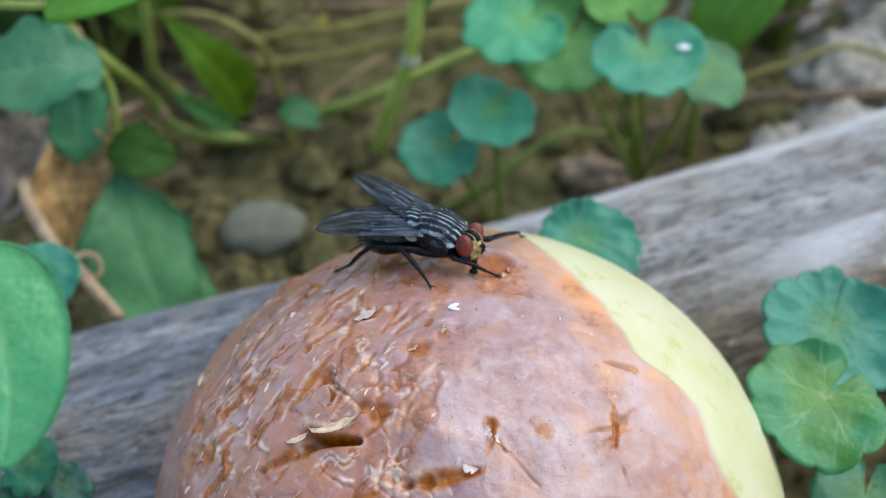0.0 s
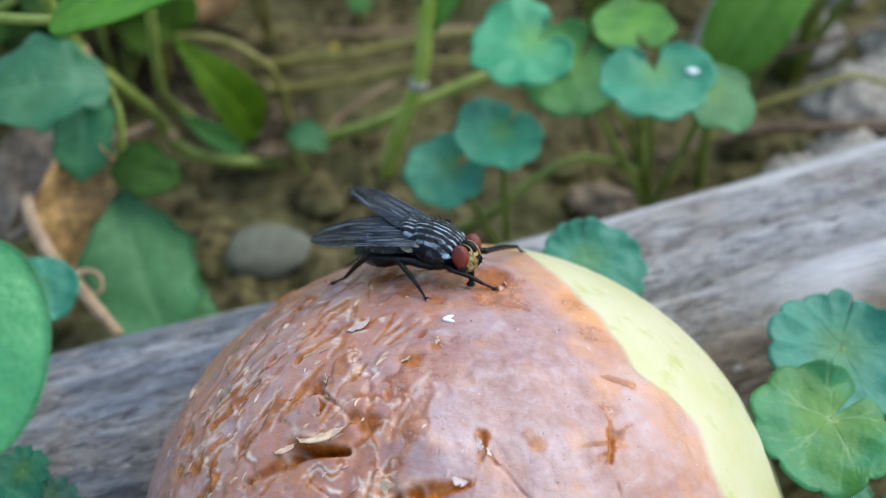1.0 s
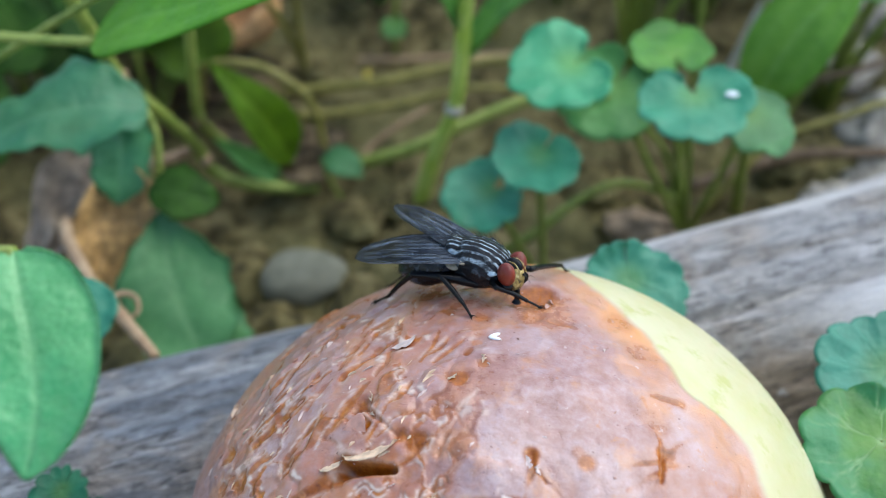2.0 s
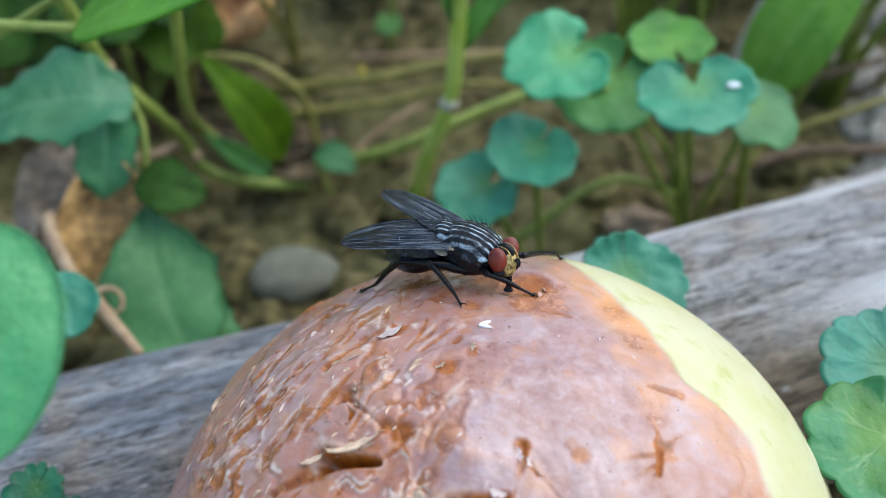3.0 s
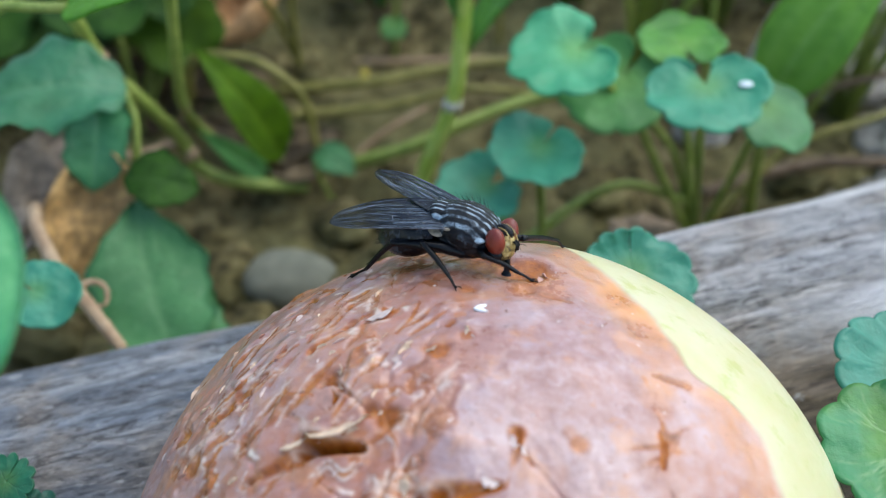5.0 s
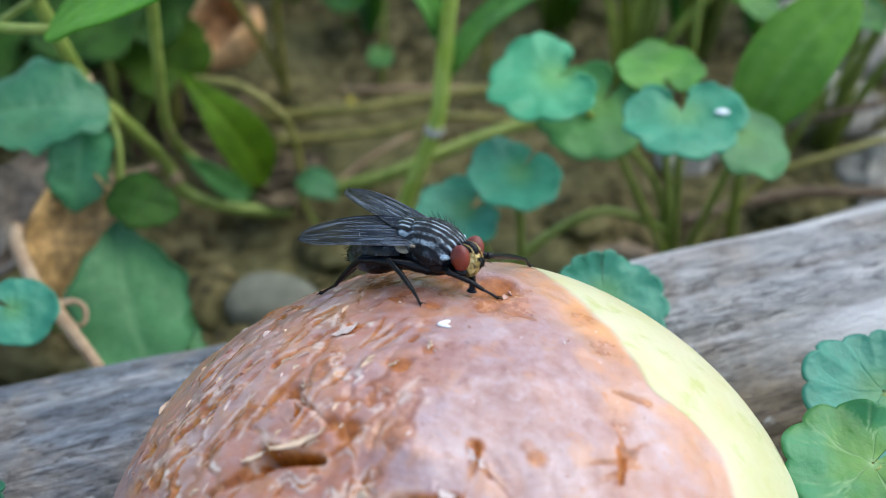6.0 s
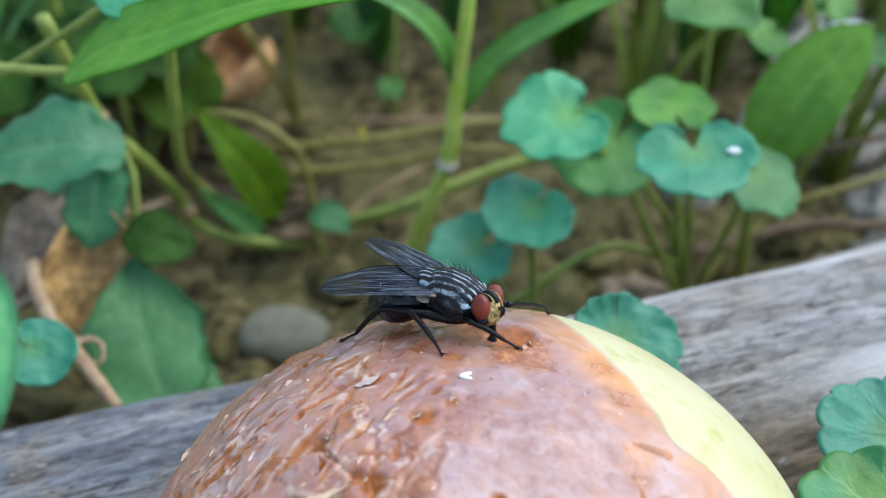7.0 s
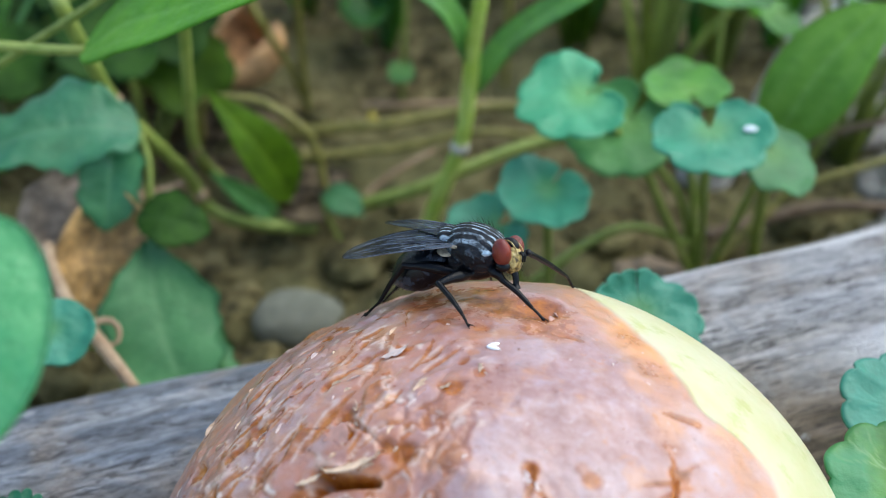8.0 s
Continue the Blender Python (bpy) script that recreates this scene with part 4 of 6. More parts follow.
def add_round(p, at, diam, lobes, seed, normal=(0, -0.25, 1), cleft=(0, 1, 0), material=None, stalk=0.45, bend=(0, 0), stalk_mat=None, **shape):
    """A round leaf on its stalk, which comes out of the plant's base."""
    m = facing(at, normal, cleft)
    at = tuple(np.array(at, float) + np.array(m)[:3, 1] * 0.11 * diam)
    m = facing(at, normal, cleft)
    leaf = part("leaf", moved(round_leaf(diam / 2, lobes, seed, **shape), m), material or LEAF, p)
    b = np.array(p.location) / MM
    top = np.array(at, float) - np.array(m)[:3, 2] * 0.05
    mid = (b + top) / 2 + np.array([bend[0], bend[1], 0])
    part("stalk", tube([b - (0, 0, 2), b * 0.75 + mid * 0.25 + (0, 0, 1), mid, top * 0.8 + mid * 0.2 + (0, 0, -0.6), top], [stalk * 1.25, stalk, stalk, stalk * 0.8], 26, 8, 0.08, seed), stalk_mat or STEM, p)
    return leaf


penny = "round scalloped green pennywort leaves on thin stalks"
p = plant("pennywort", (27.5, 113.0), penny + " beside the log", group="pennyworts")
add_round(p, (9.3, 110.6, 32.8), 12.8, 9, 1, (-0.05, -0.2, 1), (1.0, 0.45, 0), bend=(4, 3), notch=0.5)
add_round(p, (22.8, 117.5, 30.0), 10.0, 7, 2, (0.05, 0.0, 1), (0.2, -1, 0), LEAF_BRIGHT)
L3 = add_round(p, (24.0, 105.2, 31.8), 12.4, 9, 3, (0.0, -0.2, 1), (-0.1, 1, 0), notch=0.45)
add_round(p, (31.8, 107.4, 27.6), 9.6, 7, 4, (0.25, -0.2, 1), (-0.6, 1, 0), LEAF_SOFT)
add_round(p, (15.5, 113.0, 27.0), 13.0, 7, 5, (-0.1, -0.5, 1), (0.6, 1, 0), LEAF_SOFT)
at = Vector((27.9, 105.8, 32.8))
part("petal_scrap", ball(tuple(at), (0.75, 0.5, 0.25), 8, 12, lambda u: u * (0.8 + 0.4 * fbm(u * 2 + 3, 2, 4)[:, None])), WHITE, L3, "white scrap stuck on the leaf")

p = plant("pennywort", (8.5, 104.5), penny + " behind the log", group="pennyworts")
add_round(p, (6.3, 104.4, 24.0), 10.2, 9, 6, (0.05, -0.25, 1), (0.6, 1, 0), cup=0.3, notch=0.08)
add_round(p, (0.5, 103.6, 19.5), 9.6, 8, 7, (-0.2, -0.4, 1), (1, 0.6, 0), notch=0.5)

p = plant("pennywort", (16.5, 97.0), "round green leaf leaning over the log", group="pennyworts")
add_round(p, (14.4, 78.4, 30.6), 10.4, 15, 8, (0.15, -0.55, 1), (-0.2, 1, 0), LEAF, bend=(1, 2), notch=0.02, tooth=0.09)

p = plant("pennywort", (38.0, 55.5), "large round pennywort leaves with pale veins on green stalks", group="pennyworts")
add_round(p, (35.6, 66.0, 32.2), 13.8, 13, 9, (0.05, -0.35, 1), (0.3, 1, 0), LEAF, bend=(2, 0), stalk=0.6, tooth=0.1, notch=0.015, cup=0.2)
add_round(p, (31.2, 56.4, 35.9), 11.8, 10, 10, (0.0, -0.12, 1), (0.75, 0.6, 0), LEAF_VEINED, bend=(2, -2), stalk=0.85, notch=0.12, tooth=0.09, cup=0.16)
add_round(p, (36.5, 51.5, 27.0), 9.7, 13, 11, (0.0, -0.1, 1), (0.4, 1, 0), LEAF_HERB, stalk=0.5, tooth=0.05)

p = plant("small_herb", (-37.0, 55.0), "small toothed green leaves at the foot of the log")
add_round(p, (-37.4, 57.0, 27.0), 6.4, 11, 12, (0.1, -0.4, 1), (0.3, 1, 0), LEAF_TEAL, tooth=0.2, notch=0.03, stretch=0.8)
add_round(p, (-34.8, 56.5, 24.0), 5.6, 11, 13, (0.3, -0.2, 1), (-1, 0.6, 0), LEAF_TEAL, tooth=0.2, notch=0.03, stretch=0.75)
add_round(p, (-39.5, 53.5, 25.0), 5.0, 11, 14, (0.0, -0.2, 1), (0.2, 1, 0), LEAF_TEAL, tooth=0.2, notch=0.03, stretch=0.75)

p = plant("lobed_herb", (-40.0, 100.0), "blue-green lobed leaves on a low stem", group="lobed herbs")
part("leaf", long_leaf([(-38.8, 108.6, 28.0), (-43.0, 107.8, 29.4), (-48.0, 106.6, 29.6), (-53.0, 104.6, 29.0), (-58.0, 102.0, 27.0)], 11.5, (-0.1, -0.3, 1), 0.08, 0.05, 0.75, seed=9, tip=0.7, lobe=0.14), LEAF_HERB, p)
part("stalk", tube([(-40.0, 100.0, -2), (-39.0, 103.0, 14), (-38.0, 107.0, 24), (-38.8, 108.6, 28.0)], [0.6, 0.5, 0.4], 20, 8), STEM, p)
part("leaf", long_leaf([(-41.8, 108.4, 27.8), (-41.8, 105.6, 25.2), (-42.2, 103.0, 21.8), (-42.6, 101.6, 19.6)], 7.2, (0.3, -0.6, 0.8), 0.15, 0.03, 0.7, seed=12, tip=0.7, lobe=0.08), LEAF_HERB, p)
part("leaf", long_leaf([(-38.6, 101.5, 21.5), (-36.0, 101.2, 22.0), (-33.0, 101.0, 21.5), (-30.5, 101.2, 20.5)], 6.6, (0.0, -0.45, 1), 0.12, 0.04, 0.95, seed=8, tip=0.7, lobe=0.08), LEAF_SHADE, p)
part("leaf", long_leaf([(-37.6, 101.0, 19.0), (-36.4, 96.8, 17.0), (-34.6, 91.5, 14.8), (-32.2, 86.5, 13.0), (-30.5, 83.5, 12.0)], 13.0, (0.1, -0.4, 1), 0.05, 0.05, 1.15, seed=3, tip=0.8, lobe=0.1), LEAF_SOFT, p)
part("leaf", long_leaf([(-35.5, 94.0, 14.6), (-32.0, 91.5, 13.0), (-28.8, 88.5, 11.4), (-26.4, 85.6, 10.4)], 6.5, (0.2, -0.4, 1), 0.06, 0.04, 0.95, seed=15, tip=0.7, lobe=0.1), LEAF_SOFT, p)
add_round(p, (-41.0, 80.5, 25.0), 7.0, 6, 19, (0.2, -0.5, 1), (-1, 0.4, 0), tooth=0.06)

# the large leaf close to the lens
p = plant("broad_leaf_weed", (-52.0, 40.0), "glossy broad green leaf hanging beside the apple")
part("leaf", long_leaf([(-29.0, 49.6, 66.2), (-28.3, 47.4, 65.3), (-27.4, 44.7, 63.7), (-26.8, 42.0, 62.2), (-26.8, 39.8, 60.8), (-27.2, 38.0, 59.4)], 8.2, (0.1, -0.4, 1), 0.12, 0.03, 0.72, seed=5, tip=0.75), LEAF_GLOSSY, p)
part("stalk", tube([(-52, 40, -2), (-50, 48, 30), (-42, 54, 60), (-29.0, 49.6, 66.2)], [0.9, 0.8, 0.6, 0.4], 30, 8), STEM, p)


def stem_thing(name, points, radius, material, label, category="stem", group="", taper=0.75, bumps=0.1, count=40, seed=0):
    return single(name, tube(points, [radius, radius * (1 + taper) / 2, radius * taper], count, 10, bumps, seed), material, label, category, points[0], group)


# upright grass with a node and two blades
p = thing("grass_shoot", (-8.2, 121.4, 0), "upright green grass shoot with a pale node and two blades", "grass")
part("stem", tube([(-8.6, 121.4, -2), (-6.2, 121.6, 8.0), (-3.2, 122.3, 17.0), (-2.2, 122.9, 25.0), (-1.8, 122.7, 32.0), (-0.8, 120.1, 43.0), (1, 119, 75)], [1.1, 1.1, 0.95, 1.0, 0.95, 0.8, 0.5], 60, 12, 0.05), STEM_BRIGHT, p)
part("node", ball((-3.2, 122.3, 17.0), (1.25, 1.25, 1.0), 10, 16), STEM_PALE, p, "pale swollen node")
part("blade", long_leaf([(-2.2, 123.3, 24.0), (2.0, 124.0, 31.0), (7.6, 122.5, 37.0), (15.4, 123.0, 41.0), (24, 123, 43)], 4.0, (-0.4, -0.5, 1), 0.2, 0, 0.6, veins=0), LEAF_BRIGHT, p)
part("blade", long_leaf([(-1.9, 123.5, 28.0), (-4.8, 122.5, 36.0), (-9.7, 121.1, 41.0), (-15, 120, 43)], 3.6, (0.4, -0.5, 1), 0.25, 0, 0.6, veins=0), LEAF_BRIGHT, p)

def vine(points, radius, material, label, nodes, taper=1.0):
    v = thing("vine", points[-1], label, "vine", "vines")
    part("stem", tube(points, [radius, radius * (1 + taper) / 2, radius * taper], 60, 10, 0.1), material, v)
    for q, r in nodes:
        part("node", ball(q, (r, r, r * 1.3), 10, 14, lambda u: u * (0.85 + 0.3 * fbm(u * 2 + r, 2, 3)[:, None])), STEM_DRY, v, "pale joint of the stem")
    return v


vine([(-45.2, 110.3, 44.0), (-43.7, 116.1, 27.0), (-41.1, 118.6, 20.0), (-37.8, 121.1, 12.0), (-35.6, 120.8, 7.0), (-29.7, 120.3, 5.0), (-22.2, 122.2, 3.0)], 0.85, STEM, "long green creeping vine bending along the soil", [((-43.7, 116.1, 27.0), 1.0), ((-36.6, 121.0, 9.0), 0.9)])
vine([(-31.4, 108.2, 46.0), (-34.3, 114.3, 28.0), (-35.8, 119.3, 18.0), (-34.8, 123.9, 10.0), (-29.2, 123.8, 5.0), (-26, 124, 2)], 0.65, STEM, "yellow-green vine curving down to the soil", [((-35.8, 119.3, 18.0), 0.7)], 1.1)
stem_thing("arched_stalk", [(-40, 136, 6), (-38.1, 134.7, 14.0), (-31.2, 132.8, 16.0), (-26.5, 131.0, 15.0), (-23.0, 130.4, 11.0), (-21.5, 128.5, 4.0)], 0.75, STEM_OLIVE, "arched tan-green stalk touching the soil", "stalk")
stem_thing("creeping_stem", [(-28.5, 140.7, 5), (-15.2, 140.3, 7.0), (-5.3, 142.3, 8.0), (3.9, 144.5, 8.0), (20, 147, 5)], 0.8, STEM_OLIVE, "dull olive stem creeping over the soil", group="creeping stems")
stem_thing("creeping_stem", [(-26.3, 136.0, 4.0), (-11.8, 136.4, 6.0), (-2.0, 137.7, 8.0), (8, 140, 6)], 0.65, STEM_OLIVE, "dull olive stem creeping over the soil", group="creeping stems")
stem_thing("creeping_stem", [(-19.7, 126.0, 3.0), (-10.5, 125.0, 7.0), (-3.4, 126.2, 10.0), (5.9, 129.8, 12.0), (13.7, 131.6, 12.0), (24, 133, 6)], 0.95, STEM, "green stem creeping over the soil", group="creeping stems")
stem_thing("creeping_stem", [(-16, 129, 3), (-14.8, 130.0, 4.0), (-11.6, 131.4, 6.0), (-6.7, 133.4, 8.0)], 0.5, STEM_DRY, "thin dry stem creeping over the soil", group="creeping stems")
stem_thing("dry_twig", [(-50, 120, 5), (-46.8, 120.5, 8.0), (-42.2, 121.1, 9.0), (-37.0, 121.9, 11.0)], 0.85, STEM_DRY, "tan dry twig leaning on the vine", "twig")
stem_thing("runner", [(1.3, 109.1, 2.0), (6.9, 107.3, 9.0), (12.6, 110.4, 12.0), (18.4, 112.5, 13.0), (26, 114, 9)], 0.65, STEM, "green runner between the pennywort plants", "runner")
stem_thing("runner", [(30, 118, 2), (39.0, 123.9, 9.0), (42.1, 123.4, 12.0), (48.7, 124.5, 14.0), (55.9, 127.4, 14.0), (66, 131, 8)], 0.6, STEM_OLIVE, "olive runner above the soil", "runner")
stem_thing("dry_twig", [(29.6, 122.6, 3.0), (42.7, 125.3, 6.0), (52.5, 125.0, 7.0), (70, 128, 5)], 0.9, STEM_BROWN, "brown dry twig lying on the soil", "twig")
stem_thing("dark_stem", [(40, 138, 3), (47.1, 138.4, 8.0), (54.1, 137.2, 12.0), (64.5, 139.4, 13.0), (75, 140, 5)], 0.6, STEM_BROWN, "thin dark stem above the soil", "stem")
s = thing("dry_stalk", (-35.7, 81.7, 12), "pale dry stalk with a swollen joint, leaning on the log", "stalk")
part("stalk", tube([(-47.5, 101, 3), (-48.6, 100.5, 14), (-47.8, 98.0, 20.0), (-46.3, 94.1, 20.5), (-42.9, 89.0, 19.5), (-41.3, 87.6, 18.5), (-38.7, 85.0, 18), (-35.0, 81.0, 16.8)], [0.7, 0.8, 0.8, 0.75, 0.8, 0.6], 50, 10, 0.15), STEM_DRY, s)
part("joint", ball((-41.3, 87.6, 18.5), (1.2, 1.1, 1.1), 10, 14, lambda u: u * (0.85 + 0.3 * fbm(u * 2 + 7, 2, 3)[:, None])), STEM_DRY, s)
part("tendril", tube([(-41.3, 87.6, 18.5), (-39.4, 88.4, 18.8), (-38.0, 87.9, 18.4), (-37.8, 86.6, 17.6), (-38.9, 86.2, 17.2)], [0.4, 0.3, 0.2], 30, 8), STEM_DRY, s)

# ---- stones, dead leaves ----
def stone(at, radii, seed, label, turn=0, material=None, name="stone", category="stone"):
    def rough(u):
        return u * ((0.82 if material is None else 0.55) + (0.36 if material is None else 0.9) * fbm(u * (1.3 if material is None else 2.2) + seed * 7.7, 4, seed)[:, None])
    z = float(ground_height(np.array([at[0]]), np.array([at[1]]))[0])
    c = (at[0], at[1], z + at[2])
    return single(name, ball(c, radii, 18, 28, rough, pose(0, 0, 0, 0, 0, turn)), material or STONE, label, category, c, category + "s")


stone((-23.2, 107.0, 1.2), (5.6, 4.2, 3.2), 1, "smooth oval grey stone lying on the soil", 8)
stone((23.0, 114.5, 1.0), (6.0, 3.2, 3.0), 5, "tan angular stone beside the stems", -20, TAN_STONE)
stone((-36.0, 84.0, 1.0), (4.0, 3.4, 3.0), 6, "dark grey stone beside the log")
stone((-41.5, 84.0, 2.0), (4.5, 4, 3.5), 7, "grey stone beside the log")
for x, y, h, r, k in ((-31, 109, 0.0, 4.2, 2), (-15, 103, -0.3, 3.8, 3), (-17, 118, 0.0, 3.4, 4), (10, 102, 0.3, 3.4, 8), (-52, 98, 1.0, 5, 9), (-26, 99, -0.5, 4, 10),
                      (48, 118, 0, 5, 11), (58, 122, 0.5, 6, 12), (62, 135, 0.5, 7, 13), (50, 108, 0, 4, 14), (16, 125, 0, 4, 15), (70, 118, 1, 8, 16), (72, 142, 1, 9, 17), (52, 150, 0, 7, 18), (44, 128, 0, 4, 19), (60, 106, 0, 5, 20), (58, 165, 1, 9, 21), (40, 115, -0.5, 3.5, 22), (34, 140, 0, 5, 23)):
    stone((x, y, h), (r * 1.2, r, r * 0.7), k, "crumbly brown clod of soil" if k < 11 or k in (15, 19, 22) else "pale grey clod of dry soil", 40 * k, CLOD if k < 11 or k in (15, 19, 22) else PALE_CLOD, "soil_clod", "clod")
random.seed(5)
for i in range(40):
    x, y = random.uniform(-70, 75), random.uniform(96, 200)
    r = random.uniform(1.0, 2.8)
    stone((x, y, r * 0.25), (r * random.uniform(0.9, 1.4), r, r * random.uniform(0.6, 0.9)), 20 + i, "small earthy clod on the soil", random.uniform(0, 180), CLOD, "soil_clod", "clod")


def gravel():
    shapes = []
    random.seed(8)
    for i in range(700):
        x, y = random.uniform(-80, 85), random.uniform(84, 205)
        r = random.uniform(0.3, 1.0)
        z = float(ground_height(np.array([x]), np.array([y]))[0])
        v, f, a = ball((x, y, z + r * 0.3), (r, r * random.uniform(0.6, 1), r * 0.7), 5, 7)
        shapes.append((v, f, a))
    v, f, a = merge(shapes)
    v = v + 0.4 * (np.stack([vnoise(v * 1.3, 1), vnoise(v * 1.3, 2), vnoise(v * 1.3, 3)], 1) - 0.5)
    single("soil_crumbs", (v, f, a), SOIL, "loose crumbs of soil scattered on the ground", "soil crumbs", (0, 0, 0), kind="stuff", smooth=False)


gravel()


def curled_leaf(name, at, length, width, material, label, curl, normal, ahead, seed):
    rows, cols = 26, 22
    s, t = np.meshgrid(np.linspace(0, 1, rows), np.linspace(-1, 1, cols), indexing="ij")
    s, t = s.ravel(), t.ravel()
    w = width / 2 * np.sin(math.pi * np.clip(s * 0.94 + 0.04, 0, 1)) ** 0.6 * (0.8 + 0.5 * fbm(np.stack([s * 4, t * 0, t * 0 + seed], 1), 3, seed))
    ang = t * curl * (0.8 + 0.4 * s)
    rad = w / curl
    x = rad * np.sin(ang)
    z = rad * (1 - np.cos(ang)) + length * 0.12 * (fbm(np.stack([s * 5, t * 2.5, t * 0 + seed], 1), 4, seed + 2) - 0.5) * 2 + length * 0.15 * s * s
    y = (s - 0.5) * length
    m = facing(at, normal, ahead)
    shp = moved(sheet(np.stack([x, y, z], 1), rows, cols, 0.2, {}), m)
    return single(name, shp, material, label, "dead leaf", at)


curled_leaf("dry_leaf", (-43.0, 101.5, 14.5), 17, 12, DRY_LEAF, "dry curled tan leaf standing beside the stalk", 1.1, (0.25, -0.75, 0.6), (0.1, 0.6, 0.8), 1)
curled_leaf("dry_leaf", (-46.0, 104.0, 10.5), 14, 7, DRY_LEAF, "dry curled ochre leaf behind the stalk", 2.0, (0.35, -0.5, 0.8), (-0.15, 0.85, 0.5), 2)
curled_leaf("dead_leaf", (-51.0, 108.5, 14.0), 18, 10, GREY_LEAF, "grey crumpled dead leaf under the green one", 1.0, (0.4, -0.5, 0.8), (0.6, 0.5, 0.9), 3)
curled_leaf("dead_leaf", (-36.0, 147.0, 10.0), 14, 24, BROWN_LEAF, "brown crumpled dead leaf curled round a dark hollow", 2.6, (0.35, 0.1, 0.9), (0.3, 0.8, -0.5), 4)

# dark leaves added to stand for the shaded hollow behind the vine
SHADE_LITTER = plain("leaf dark as shade", (0.085, 0.06, 0.028), 0.8, vary=0.6, scale=0.5, bump=0.4)
random.seed(17)
for i in range(9):
    x, y = random.uniform(-46, -22), random.uniform(122, 146)
    z = float(ground_height(np.array([x]), np.array([y]))[0])
    curled_leaf("shade_leaf", (x, y, z + random.uniform(0.8, 2.5)), random.uniform(7, 13), random.uniform(5, 9), SHADE_LITTER, "dark curled leaf added on the soil to stand for shade", random.uniform(0.6, 1.8),
                (random.uniform(-0.4, 0.4), random.uniform(-0.5, 0.1), 1), (random.uniform(-1, 1), random.uniform(-1, 1), 0.1), 60 + i)

# ---- leaves and stems farther back ----
p = plant("plantain", (36.0, 121.0), "broad pointed green leaf with long veins")
part("leaf", long_leaf([(34.6, 118.5, 20.0), (36.0, 119.0, 26.0), (38.8, 120.0, 32.0), (42.6, 121.5, 36.5), (44.8, 122.5, 38.5)], 10.0, (-0.25, -0.7, 0.7), 0.12, 0.01, 0.8, seed=7, veins=0), LEAF_PLANTAIN, p)
part("stalk", tube([(36, 121, -2), (35, 119.6, 10), (34.6, 118.5, 20.0)], [0.8, 0.7, 0.6], 16, 8), STEM, p)
p = plant("narrow_weed", (-25.0, 124.5), "dark olive pointed leaf rising from the vine")
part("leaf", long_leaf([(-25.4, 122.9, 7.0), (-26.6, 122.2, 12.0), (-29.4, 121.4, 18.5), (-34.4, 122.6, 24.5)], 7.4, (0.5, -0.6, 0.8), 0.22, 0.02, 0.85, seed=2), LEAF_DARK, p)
part("leaf", long_leaf([(-27.0, 123.0, 4.0), (-31.0, 122.0, 8.0), (-35.0, 121.0, 13.0)], 3.4, (0.1, -0.6, 1), 0.25, 0.02, 0.8, seed=4), LEAF_SOFT, p)
p = plant("seedling", (-18.0, 121.5), "small pale green leaf beside the vine")
part("leaf", long_leaf([(-21.0, 121.4, 9.0), (-19.0, 120.6, 9.6), (-17.0, 119.4, 9.4), (-15.4, 118.2, 8.6)], 4.6, (0, -0.4, 1), 0.1, 0.03, 0.85, seed=21), LEAF_SOFT, p)
part("stalk", tube([(-18, 121.5, -1), (-20.5, 122, 5), (-21.0, 121.4, 9.0)], [0.3, 0.25], 12, 8), STEM, p)
p = plant("seedling", (-12.6, 153.5), "tiny round green seedling leaf", group="seedlings")
add_round(p, (-12.6, 152.4, 8.0), 4.0, 4, 25, (0, -0.5, 1), (0, 1, 0), LEAF_BRIGHT, stalk=0.3)
p = plant("seedling", (-18.8, 165.0), "bright green young leaf", group="seedlings")
add_round(p, (-18.8, 164.0, 12.0), 8.4, 5, 26, (0, -0.4, 1), (0, 1, 0), LEAF_BRIGHT, stalk=0.35)
p = plant("pennywort", (30.0, 132.0), "bright green round leaf high over the soil", group="pennyworts")
add_round(p, (28.4, 131.0, 36.0), 11.5, 7, 27, (0, -0.2, 1), (0.2, 1, 0), LEAF_BRIGHT)
p = plant("long_leaf_weed", (-80.0, 96.0), "long bright green leaf arching over the vine")
part("leaf", long_leaf([(-39.5, 99.8, 44.5), (-34.0, 96.5, 49.5), (-28.5, 93.4, 53.0), (-17.2, 89.6, 59.0), (-6, 86, 62)], 8.6, (-0.25, -0.35, 1), 0.12, 0.01, 0.62, seed=6, veins=0), LEAF_LIME, p)
part("stalk", tube([(-80, 96, -2), (-76, 99, 25), (-60, 103, 41), (-39.5, 99.8, 44.5)], [0.8, 0.7, 0.6, 0.5], 24, 8), STEM, p)
p = plant("lobed_herb", (-47.0, 136.0), "blue-green leaves coloured dark for the shade behind the vine", group="lobed herbs")
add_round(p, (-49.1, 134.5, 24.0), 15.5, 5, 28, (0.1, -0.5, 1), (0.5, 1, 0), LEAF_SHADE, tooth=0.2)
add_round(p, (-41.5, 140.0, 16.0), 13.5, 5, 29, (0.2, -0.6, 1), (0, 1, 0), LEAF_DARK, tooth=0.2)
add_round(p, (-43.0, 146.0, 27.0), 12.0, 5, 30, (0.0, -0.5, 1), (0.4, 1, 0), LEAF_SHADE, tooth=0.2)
p = plant("lobed_herb", (-78.0, 112.0), "blue-green leaf high over the vine", group="lobed herbs")
add_round(p, (-32.5, 102.5, 52.5), 8.0, 6, 31, (0.0, -0.4, 1), (-1, 0.4, 0), LEAF, bend=(-6, 4))
